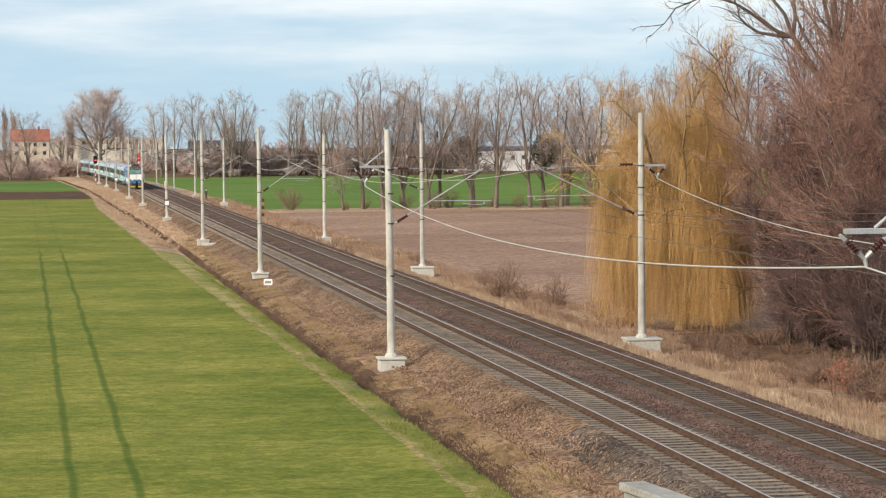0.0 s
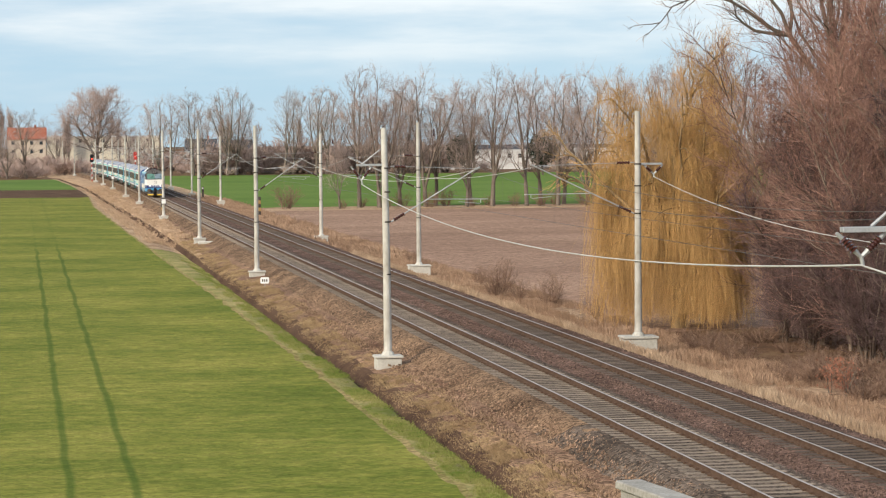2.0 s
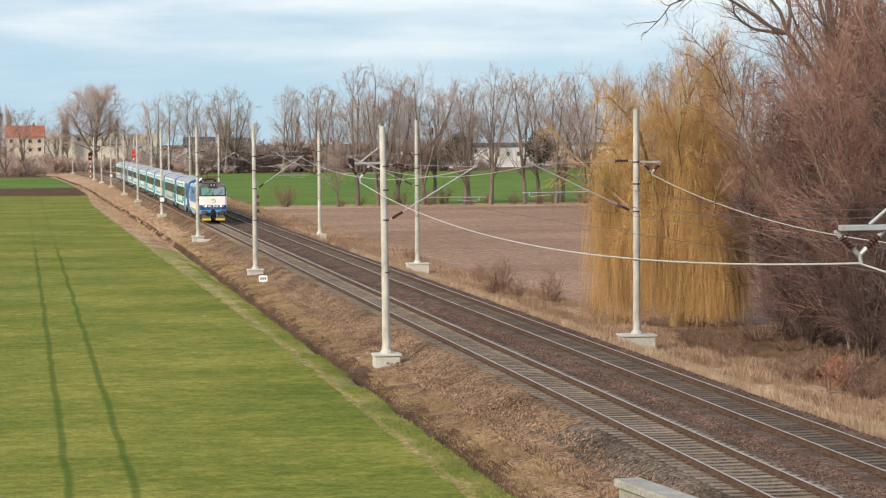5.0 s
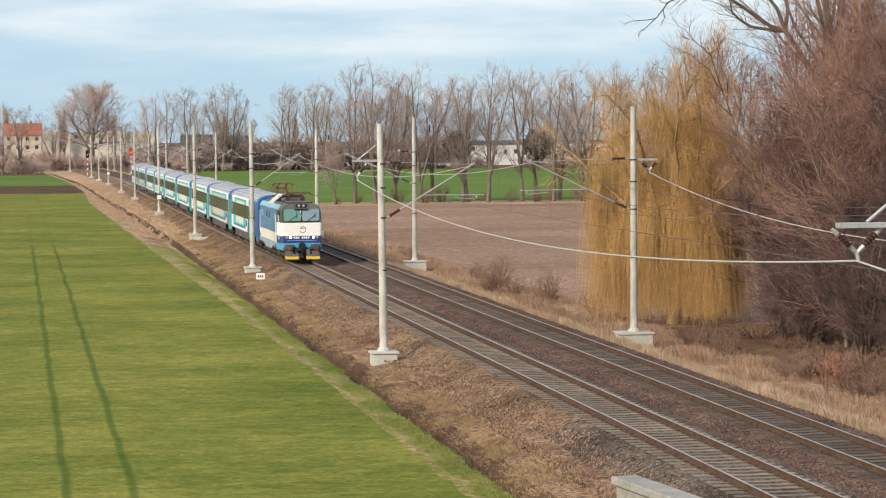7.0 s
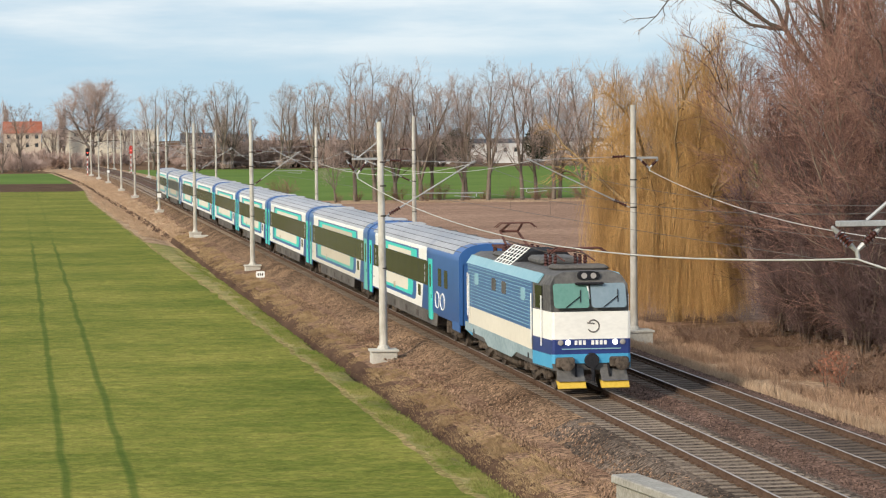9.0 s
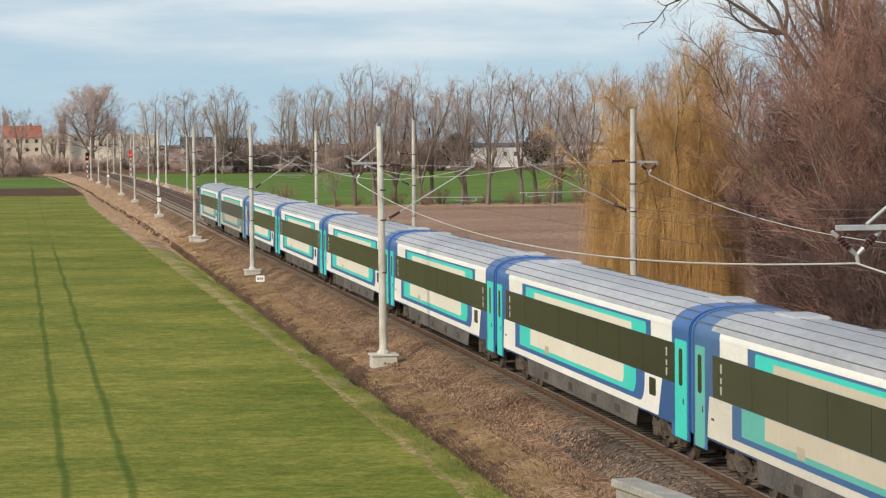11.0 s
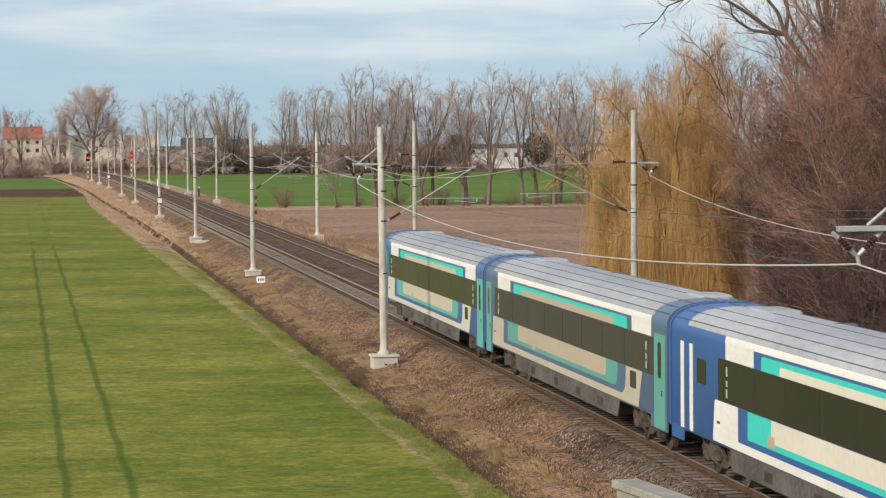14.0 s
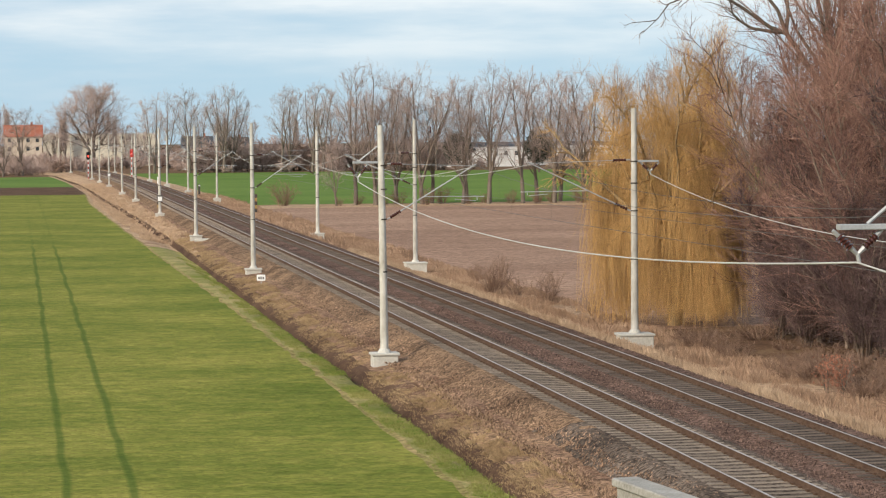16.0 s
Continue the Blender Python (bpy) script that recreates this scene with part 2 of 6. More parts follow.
def build_ground():
    ys = [-200, -60, 0, 25] + list(np.arange(40, 200, 1.0)) + list(np.arange(200, 345, 5.0)) + list(np.arange(345, 500, 8.0)) + list(np.arange(500, 800, 15.0)) + [820, 900, 1000, 1200, 1500, 2200, 4500]
    offs_left = [-4000, -1500, -600, -250, -120, -60, -35, -20, -10, -5, -2.5, -1.2]
    mats = [CROP, MARGIN, DITCH, BANK, VERGE, PLOUGH, FAR_CROP, LITTER, DRY_MARGIN]
    verts, faces, slots, cols = [], [], [], None
    for y in ys:
        o, e, d = bend(y), span(y, EDGE), span(y, DITCHX)
        wob = 0.18 * noise.noise((y * 0.35, 0, 0)) + 0.1 * noise.noise((y * 1.1, 3, 0))
        row = [e + k for k in offs_left[:-1]] + [e - 1.15 + wob * 0.9, e - 0.92 + wob * 1.1, e + wob * 0.6, (e + d) / 2 + wob, d + wob * 0.5, d + 0.35 + wob, -4.3, -4.05, -3.8, -3.5, -3.2, -2.9, -2.5, 0.0, 4.0, 6.4, 7.2, 8.2, 9.5, 10.8 + 0.5 * wob,
                12.2 + wob, 14, 17, 21, 27, 35, 50, 70, 100, 150, 250, 600, 1500, 4000]
        for x in row:
            z = ground_height(x + o, y)
            if x < e - 3 or x > 14:
                z += 0.05 * noise.noise((x * 0.25, y * 0.25, 1)) if y < 500 else 0
            elif x < -2.6 or x > 6.5:
                z += 0.10 * noise.noise((x * 0.9, y * 0.5, 5)) + (0.10 * max(0.0, noise.noise((x * 1.9, y * 1.1, 9))) if x < -3 else 0)
            verts.append((x + o, y, z))
        cols = len(row)
    for j in range(len(ys) - 1):
        yc = (ys[j] + ys[j + 1]) / 2
        for i in range(cols - 1):
            a = j * cols + i
            faces.append((a, a + 1, a + cols + 1, a + cols))
            xc = (verts[a][0] + verts[a + 1][0]) / 2 - bend(yc)
            if i < 12:
                s = 0 if yc < 425 else 2 if yc < 495 else 6 if yc < 640 else 7
                if s == 0 and i == 11:
                    s = 8
            elif i < 15:
                s = 1 if yc < 215 else 4
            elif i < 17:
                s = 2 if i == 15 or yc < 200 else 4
            elif i < 21:
                s = 3 if yc < 240 else 4
            elif i < 27:
                s = 3
            elif xc < 12.5:
                s = 4
            elif yc < 118:
                s = 7 if xc > 12.5 else 4
            elif yc < 335:
                s = 5
            elif yc < 352:
                s = 4
            elif yc < 700:
                s = 6
            else:
                s = 7
            slots.append(s)
    tagged(mesh_object("ground", verts, faces, mats, slots, smooth=True), "farmland with winter crop, ploughed earth and dry verges", "ground", kind="structure")


build_ground()


def sweep(name, profile, mats, y0, y1, dy, parent=None, slots=None, closed=False, lat=0.0, dz=0.0):
    """A cross-section of (x, z) points drawn along the line of the track."""
    ys = np.arange(y0, y1 + 0.01, dy)
    n = len(profile)
    verts, faces, sl = [], [], []
    for y in ys:
        for x, z in profile:
            verts.append((x + lat + bend(y), y, z + dz))
    for j in range(len(ys) - 1):
        for i in range(n if closed else n - 1):
            a, b = j * n + i, j * n + (i + 1) % n
            faces.append((a, b, b + n, a + n))
            if slots:
                sl.append(slots[i])
    return mesh_object(name, verts, faces, mats, sl if slots else None, parent)


def build_track_bed():
    prof = [(-2.75, -0.72), (-2.2, -0.48), (-1.75, -0.21), (-1.3, -0.183), (-0.74, -0.183), (0.0, -0.192), (0.74, -0.183), (1.35, -0.183), (1.6, -0.21), (2.0, -0.30), (2.35, -0.26), (2.7, -0.192), (3.2, -0.192), (4.0, -0.205), (4.7, -0.192), (5.35, -0.192), (5.75, -0.21), (6.3, -0.38), (6.9, -0.72)]
    sl = [3, 3, 3, 2, 2, 2, 2, 2, 0, 0, 0, 0, 1, 1, 1, 0, 0, 0]
    ys = np.concatenate([np.arange(-60, 40, 20), np.arange(40, 130, 0.5), np.arange(130, 300, 2.0), np.arange(300, 1000, 10)])
    verts, faces, slots = [], [], []
    n = len(prof)
    for y in ys:
        for x, z in prof:
            k = 0.03 if x < -1.5 or 1.5 < x < 2.6 or x > 5.5 else 0.012
            verts.append((x + bend(y) + 0.05 * noise.noise((x * 3, y * 2, 0)), y, z + k * noise.noise((x * 2, y * 1.7, 4))))
    for j in range(len(ys) - 1):
        for i in range(n - 1):
            a = j * n + i
            faces.append((a, a + 1, a + n + 1, a + n))
            slots.append(2 if i < 3 and ys[j] < 72 + 6 * noise.noise((i, ys[j], 0)) else sl[i])
    bed = mesh_object("ballast_bed", verts, faces, [BALLAST, BALLAST_GREY, BALLAST_TRACK, BALLAST_SIDE], slots, smooth=True)
    tagged(bed, "brown stone ballast bed under two railway tracks", "ballast", kind="structure")
    return bed


build_track_bed()


def build_track(lat, label, tie):
    track = tagged(new("railway_track"), label, "railway track", kind="structure")
    for side in (-1, 1):
        x = side * 0.7525
        foot = [(-0.075, -0.17), (-0.075, -0.155), (-0.012, -0.125), (-0.012, -0.045), (-0.036, -0.03), (-0.036, -0.004), (-0.028, 0.0), (0.028, 0.0), (0.036, -0.004), (0.036, -0.03), (0.012, -0.045), (0.012, -0.125), (0.075, -0.155), (0.075, -0.17)]
        r = sweep("rail", foot, [RUST, RAIL_TOP], -60, 980, 10, track, [0] * 5 + [1, 1, 1] + [0] * 6, True, lat + x)
    # sleepers with sloping seats
    w, h = 0.145, 0.20
    v, f = [], []
    for x, top, half in ((-1.3, 0.0, 0.12), (-1.0, 0.0, w), (-0.45, 0.0, w), (-0.3, -0.012, 0.11), (0.3, -0.012, 0.11), (0.45, 0.0, w), (1.0, 0.0, w), (1.3, 0.0, 0.12)):
        v += [(x, -half, top), (x, half, top), (x, half + 0.03, top - h), (x, -half - 0.03, top - h)]
    for i in range(7):
        for k in range(4):
            a, b = i * 4 + k, i * 4 + (k + 1) % 4
            f.append((a, b, b + 4, a + 4))
    f += [(3, 2, 1, 0), (28, 29, 30, 31)]
    me = bpy.data.meshes.new("sleeper")
    me.from_pydata(v, [], f)
    me.materials.append(tie)
    rng = random.Random(5)
    y, count = 44.0, 0
    while y < 200 and count < 260:
        s = new("sleeper", me)
        s.parent = track
        s.matrix_basis = pose(lat + bend(y), y, -0.172, 0, 0, rng.uniform(-0.7, 0.7))
        y += 0.6
        count += 1
    vs, fs = [], []
    while y < 700:
        k = len(vs)
        vs += [(a + lat + bend(y), b + y, c - 0.172) for a, b, c in v]
        fs += [tuple(i + k for i in q) for q in f]
        y += 0.6
    tagged(mesh_object("far_sleepers", vs, fs, [tie], parent=track), kind="stuff")
    # rail fastenings
    vs, fs = [], []
    for k in range(int((150 - 44) / 0.6)):
        y = 44 + 0.6 * k
        for side in (-1, 1):
            for off in (-0.105, 0.105):
                x0 = lat + side * 0.7525 + off
                b = len(vs)
                vs += [(x0 + dx, y + dy2, -0.168 + dz2) for dx in (-0.035, 0.035) for dy2 in (-0.06, 0.06) for dz2 in (0, 0.05)]
                fs += [tuple(b + i for i in q) for q in ((0, 1, 3, 2), (4, 6, 7, 5), (0, 4, 5, 1), (2, 3, 7, 6), (1, 5, 7, 3))]
    tagged(mesh_object("fastenings", vs, fs, [RUST], parent=track), kind="stuff")
    return track


build_track(0.0, "railway track with rusty steel rails on concrete sleepers", SLEEPER)
build_track(SPACING, "second railway track with worn shiny rails on dark sleepers", DARK_SLEEPER)


def loose_stones():
    """Stones lying proud on the ballast, where the camera sees single ones."""
    rng = np.random.default_rng(12)
    top = [(-2.75, -0.72), (-2.2, -0.48), (-1.75, -0.24), (-1.3, -0.215), (1.35, -0.20), (1.6, -0.24), (2.0, -0.30), (2.35, -0.26), (2.7, -0.20), (5.35, -0.20), (5.75, -0.22), (6.3, -0.38), (6.9, -0.72)]
    xs, zs = [q[0] for q in top], [q[1] for q in top]
    for name, bands, mat, count, label in (("loose_ballast", ((1.4, 2.65), (5.5, 6.7)), BALLAST, 16000, "dark brown loose ballast stones"), ("shoulder_stone", ((-3.6, -1.4),), BALLAST_SIDE, 15000, "brown loose stones on the ballast shoulder")):
        v, f = [], []
        for _ in range(count):
            a, b = bands[rng.integers(len(bands))]
            x, y = rng.uniform(a, b), 48 + 95 * rng.random() ** 1.6
            z = float(np.interp(x, xs, zs)) if x > -2.75 else -0.70
            r = rng.uniform(0.02, 0.05)
            t = rng.uniform(0, 6.28)
            k = len(v)
            for i in range(4):
                q = t + i * 1.57 + rng.uniform(-0.3, 0.3)
                v.append((x + math.cos(q) * r, y + math.sin(q) * r * 1.2, z - 0.02))
            v.append((x + rng.uniform(-0.4, 0.4) * r, y + rng.uniform(-0.4, 0.4) * r, z + r * rng.uniform(0.7, 1.5)))
            f += [(k + i, k + (i + 1) % 4, k + 4) for i in range(4)]
        tagged(mesh_object(name, v, f, [STONE_DARK if mat is BALLAST else STONE_BROWN]), label, "stones", kind="stuff")


STONE_DARK = material("loose_dark_stone", (0.085, 0.054, 0.042), (0.19, 0.125, 0.098), 1, 0.95, island=0.6)
STONE_BROWN = material("loose_brown_stone", (0.13, 0.080, 0.052), (0.33, 0.218, 0.145), 0.5, 0.95, island=0.6)
loose_stones()
# ---- building helpers ----
class Shape:
    """Gathers vertices and faces for one mesh."""

    def __init__(self):
        self.v, self.f, self.s = [], [], []

    def add(self, verts, faces, slot=0):
        k = len(self.v)
        self.v += [tuple(p) for p in verts]
        self.f += [tuple(i + k for i in q) for q in faces]
        self.s += [slot] * len(faces)
        return self

    def box(self, x0, x1, y0, y1, z0, z1, slot=0, chamfer=0.0):
        c = chamfer
        if not c:
            v = [(x, y, z) for x in (x0, x1) for y in (y0, y1) for z in (z0, z1)]
            return self.add(v, [(0, 1, 3, 2), (4, 6, 7, 5), (0, 4, 5, 1), (2, 3, 7, 6), (1, 5, 7, 3), (0, 2, 6, 4)], slot)
        ring = lambda a, z: [
            (x0 + a + c, y0 + a, z), (x1 - a - c, y0 + a, z), (x1 - a, y0 + a + c, z), (x1 - a, y1 - a - c, z),
            (x1 - a - c, y1 - a, z), (x0 + a + c, y1 - a, z), (x0 + a, y1 - a - c, z), (x0 + a, y0 + a + c, z)]
        v = ring(c, z0) + ring(0, z0 + c) + ring(0, z1 - c) + ring(c, z1)
        f = [tuple(range(7, -1, -1)), tuple(range(24, 32))]
        for r in range(3):
            for i in range(8):
                a, b = r * 8 + i, r * 8 + (i + 1) % 8
                f.append((a, b, b + 8, a + 8))
        return self.add(v, f, slot)

    def tube(self, points, radii, n=6, slot=0, caps=True):
        """A round bar through the points."""
        pts = [Vector(p) for p in points]
        if isinstance(radii, (int, float)):
            radii = [radii] * len(pts)
        v, f = [], []
        for i, p in enumerate(pts):
            d = (pts[min(i + 1, len(pts) - 1)] - pts[max(i - 1, 0)]).normalized()
            side = d.cross(Vector((0, 0, 1)) if abs(d.z) < 0.9 else Vector((1, 0, 0))).normalized()
            up = side.cross(d)
            for k in range(n):
                a = 2 * math.pi * k / n
                v.append(p + (side * math.cos(a) + up * math.sin(a)) * radii[i])
        for i in range(len(pts) - 1):
            for k in range(n):
                a, b = i * n + k, i * n + (k + 1) % n
                f.append((a, b, b + n, a + n))
        if caps:
            f += [tuple(range(n - 1, -1, -1)), tuple(range(len(v) - n, len(v)))]
        return self.add(v, f, slot)

    def prism(self, outline, axis, a, b, slot=0):
        """A flat outline of (p, q) points given depth from a to b along axis 0 (x), 1 (y) or 2 (z)."""
        def put(p, q, d):
            return [(d, p, q), (p, d, q), (p, q, d)][axis]
        n = len(outline)
        v = [put(p, q, a) for p, q in outline] + [put(p, q, b) for p, q in outline]
        f = [tuple(range(n - 1, -1, -1)), tuple(range(n, 2 * n))]
        f += [(i, (i + 1) % n, (i + 1) % n + n, i + n) for i in range(n)]
        return self.add(v, f, slot)

    def blob(self, c, r, squash=1.0, n=8, rings=5, slot=0):
        v = [(c[0], c[1], c[2] + r * squash)]
        for i in range(1, rings):
            a = math.pi * i / rings
            v += [(c[0] + r * math.sin(a) * math.cos(2 * math.pi * k / n), c[1] + r * math.sin(a) * math.sin(2 * math.pi * k / n), c[2] + r * squash * math.cos(a)) for k in range(n)]
        v.append((c[0], c[1], c[2] - r * squash))
        f = [(0, 1 + k, 1 + (k + 1) % n) for k in range(n)]
        for i in range(rings - 2):
            for k in range(n):
                a, b = 1 + i * n + k, 1 + i * n + (k + 1) % n
                f.append((a, a + n, b + n, b))
        last = len(v) - 1
        f += [(last, last - n + (k + 1) % n, last - n + k) for k in range(n)]
        return self.add(v, f, slot)


TWINS = {}


def part(name, shape, mats, parent=None, label="", smooth=False):
    """One mesh under a thing or part; of a pair of shapes, one mesh for each flank."""
    if isinstance(shape, list):
        a = part(name, shape[0], mats, parent, label, smooth)
        TWINS[a] = part(name, shape[1], mats, TWINS.get(parent, parent), label, smooth)
        return a
    me = bpy.data.meshes.new(name)
    me.from_pydata(shape.v, [], shape.f)
    mats = mats if isinstance(mats, (list, tuple)) else [mats]
    for m in mats:
        me.materials.append(m)
    if len(mats) > 1:
        me.polygons.foreach_set("material_index", shape.s)
    bm = bmesh.new()
    bm.from_mesh(me)
    bmesh.ops.recalc_face_normals(bm, faces=bm.faces)
    bm.to_mesh(me)
    bm.free()
    if smooth:
        me.polygons.foreach_set("use_smooth", [True] * len(me.polygons))
        if smooth != "all":
            me.set_sharp_from_angle(angle=radians(38))
    ob = new(name, me)
    if parent:
        ob.parent = parent
    return tagged(ob, label)


def rounded(x0, x1, z0, z1, r, n=5, corners=(1, 1, 1, 1)):
    """A rectangle outline with rounded corners (bottom left, bottom right, top right, top left)."""
    out = []
    for k, (cx, cz, a0) in enumerate(((x0 + r, z0 + r, 180), (x1 - r, z0 + r, 270), (x1 - r, z1 - r, 0), (x0 + r, z1 - r, 90))):
        if corners[k]:
            out += [(cx + r * math.cos(radians(a0 + 90 * i / n)), cz + r * math.sin(radians(a0 + 90 * i / n))) for i in range(n + 1)]
        else:
            out.append((x0 if k in (0, 3) else x1, z0 if k < 2 else z1))
    return out
# ---- overhead line ----
def insulator(parent, a, b, r=0.075, ribs=5, name="insulator"):
    a, b = Vector(a), Vector(b)
    s = Shape()
    pts, rad = [], []
    for i in range(ribs):
        for q, k in ((0.1, 0.5), (0.5, 1.0), (0.7, 0.55)):
            pts.append(a.lerp(b, (i + q) / ribs))
            rad.append(r * k)
    s.tube(pts, rad, 8)
    return part(name, s, PORCELAIN, parent, "ribbed brown porcelain insulator", smooth=True)


def mast(x, y, side, base=-0.3, top=9.2, lean=0.0, messenger=7.1, contact=5.75, arm="strut", foundation=0.51, bottom=-1.3):
    """A round concrete mast on a footing block. side: +1 where its track lies towards +x."""
    m = tagged(new("catenary_mast"), "round tapered concrete catenary mast on a pale footing block", "catenary mast", "masts along the line")
    m.matrix_basis = pose(x, y, 0)
    s = Shape()
    s.tube([(0, 0, base), (0.0, 0, base + 0.3), (-0.02 * lean, 0, 3), (-0.05 * lean, 0, 6), (-0.09 * lean, 0, top)], [0.17, 0.165, 0.15, 0.135, 0.115], 14)
    part("pole", s, MAST_CONCRETE, m, smooth=True)
    f = foundation
    s = Shape()
    s.box(-f, f, -f * 0.8, f * 0.8, bottom, base - 0.14, chamfer=0.03)
    s.box(-f - 0.06, f + 0.06, -f * 0.8 - 0.06, f * 0.8 + 0.06, base - 0.14, base - 0.04, chamfer=0.02)
    s.tube([(0, 0, base - 0.05), (0, 0, base + 0.04), (0, 0, base + 0.12)], [0.27, 0.25, 0.18], 10)
    part("footing", s, CONCRETE, m, "pale concrete footing block")
    for z in (contact - 0.75, messenger + 0.05, 2.9, 6.2):
        s = Shape()
        s.tube([(0, 0, z - 0.03), (0, 0, z + 0.03)], 0.158, 10)
        part("band", s, DARK_STEEL, m, "dark steel clamp band")
    if arm == "strut":
        tip = (side * (abs(x - (0 if side > 0 else SPACING)) + 0.12), 0, messenger)
        low = Vector((side * 0.17, 0, contact - 0.75))
        d = Vector(tip) - low
        insulator(m, low + d * 0.03, low + d * 0.16, 0.085)
        s = Shape()
        s.tube([low, low + d * 0.04], 0.03, 6)
        s.tube([low + d * 0.15, tip], 0.030, 6)
        part("strut", s, STEEL, m, "slanting galvanised cantilever tube")
        top_from = Vector((side * 0.17, 0, messenger + 0.12))
        d2 = Vector(tip) - top_from
        insulator(m, top_from + d2 * 0.04, top_from + d2 * 0.18, 0.08)
        s = Shape()
        s.tube([top_from, top_from + d2 * 0.05], 0.03, 6)
        s.tube([top_from + d2 * 0.17, tip], 0.014, 5)
        s.tube([Vector(tip) + Vector((-side * 0.1, 0, -0.04)), Vector(tip) + Vector((side * 0.12, 0, 0.06))], 0.035, 6)
        part("top_stay", s, STEEL, m)
        s = Shape()
        a, b = low + d * 0.42, Vector((tip[0] + side * 0.45, 0, contact + 0.12))
        s.tube([(a.x, 0, contact + 0.14), b], 0.022, 6)
        s.tube([(b.x - side * 0.3, 0, contact + 0.12), (b.x - side * 0.3, 0, contact - 0.02)], 0.02, 5)
        s.tube([(b.x - side * 1.2, 0, contact + 0.02), (b.x - side * 0.35, 0, contact - 0.05)], 0.015, 5)
        s.tube([a, (a.x, 0, contact + 0.14)], 0.015, 5)
        part("registration_arm", s, STEEL, m, "horizontal galvanised registration tube")
    return m


def crossarm(m, x0, x1, z, drop, clamp_x, brace=None):
    """A feeder bracket with a pair of insulators in a V."""
    s = Shape()
    s.box(min(x0, x1), max(x0, x1), -0.05, 0.05, z - 0.045, z + 0.045, chamfer=0.008)
    s.box(min(x0, x1), max(x0, x1), 0.09, 0.15, z - 0.045, z + 0.045, chamfer=0.008)
    part("crossarm", s, STEEL, m, "galvanised steel crossarm of two channels")
    a, b = clamp_x - 0.42, clamp_x + 0.42
    for e in (a, b):
        p, q = Vector((e, 0.05, z - 0.05)), Vector((clamp_x, 0.05, z - drop))
        insulator(m, p.lerp(q, 0.22), p.lerp(q, 0.75), 0.085, 5)
        for u, r in (((p, p.lerp(q, 0.25)), [0.03, 0.045]), ((p.lerp(q, 0.72), q), [0.05, 0.03])):
            s = Shape()
            s.tube(u, r, 6)
            part("fitting", s, STEEL, m)
    s = Shape()
    s.tube([(clamp_x, 0.05, z - drop + 0.03), (clamp_x + 0.03, 0.05, z - drop - 0.14)], 0.035, 6)
    part("clamp", s, STEEL, m)
    if brace:
        s = Shape()
        s.tube([brace[0], brace[1]], 0.03, 6)
        part("brace", s, STEEL, m)


LEFT = [(-3.33, 39.0, 9.2), (-3.55, 99.0, 8.76), (-3.05, 165.8, 9.3), (-3.15, 224.3, 9.4), (-2.99, 293.2, 9.6), (-2.95, 364.9, 9.1), (-3.25, 413.6, 9.0), (-3.2, 482.7, 9.1), (-3.3, 531, 8.9), (-3.3, 572, 9.0), (-3.3, 690, 9.0), (-3.3, 755, 9.0)]
RIGHT = [(8.45, 44.0, 9.4), (8.45, 106.0, 9.45), (8.56, 170.5, 9.5), (7.95, 225.6, 8.95), (8.2, 296.0, 9.3), (8.9, 366.0, 9.1), (8.0, 421.0, 9.0), (8.0, 485.0, 9.0), (8.0, 545.0, 9.0), (8.0, 610.0, 9.0), (8.0, 680.0, 9.0)]
MASTS = {}
for k, (x, y, top) in enumerate(LEFT):
    MASTS["l", k] = mast(x + bend(y), y, 1, top=top, lean=1.0 if k == 1 else 0.3)
for k, (x, y, top) in enumerate(RIGHT):
    if k == 4:
        continue
    MASTS["r", k] = mast(x + bend(y), y, -1, top=top, foundation=0.72 if k < 3 else 0.55, bottom=-1.5)
crossarm(MASTS["l", 1], -1.2, 0.0, 7.28, 0.62, -1.0, ((-1.0, 0.05, 7.3), (-0.1, 0.05, 8.0)))
crossarm(MASTS["l", 0], -1.05, 0.0, 6.75, 0.45, -0.72, ((-0.55, 0.05, 6.8), (0.0, 0.05, 7.25)))
crossarm(MASTS["r", 1], 0.15, 1.1, 7.15, 0.45, 0.72)
for k in (2, 3):
    s = Shape()
    s.tube([(0, 0, RIGHT[k][2] - 0.45), (1.15, 0, RIGHT[k][2] - 0.45)], 0.03, 6)
    part("feeder_bracket", s, STEEL, MASTS["r", k])
    insulator(MASTS["r", k], (1.12, 0, RIGHT[k][2] - 0.5), (1.12, 0, RIGHT[k][2] - 1.0), 0.07)


def wire(a, b, sag, r, mat, label, n=14):
    s = Shape()
    a, b = Vector(a), Vector(b)
    pts = []
    for i in range(n + 1):
        t = i / n
        p = a.lerp(b, t)
        p.z -= sag * 4 * t * (1 - t)
        pts.append(p)
    s.tube(pts, r, 5)
    return tagged(part("overhead_wire", s, mat, smooth=True), label, "wire", "wires of the overhead line")


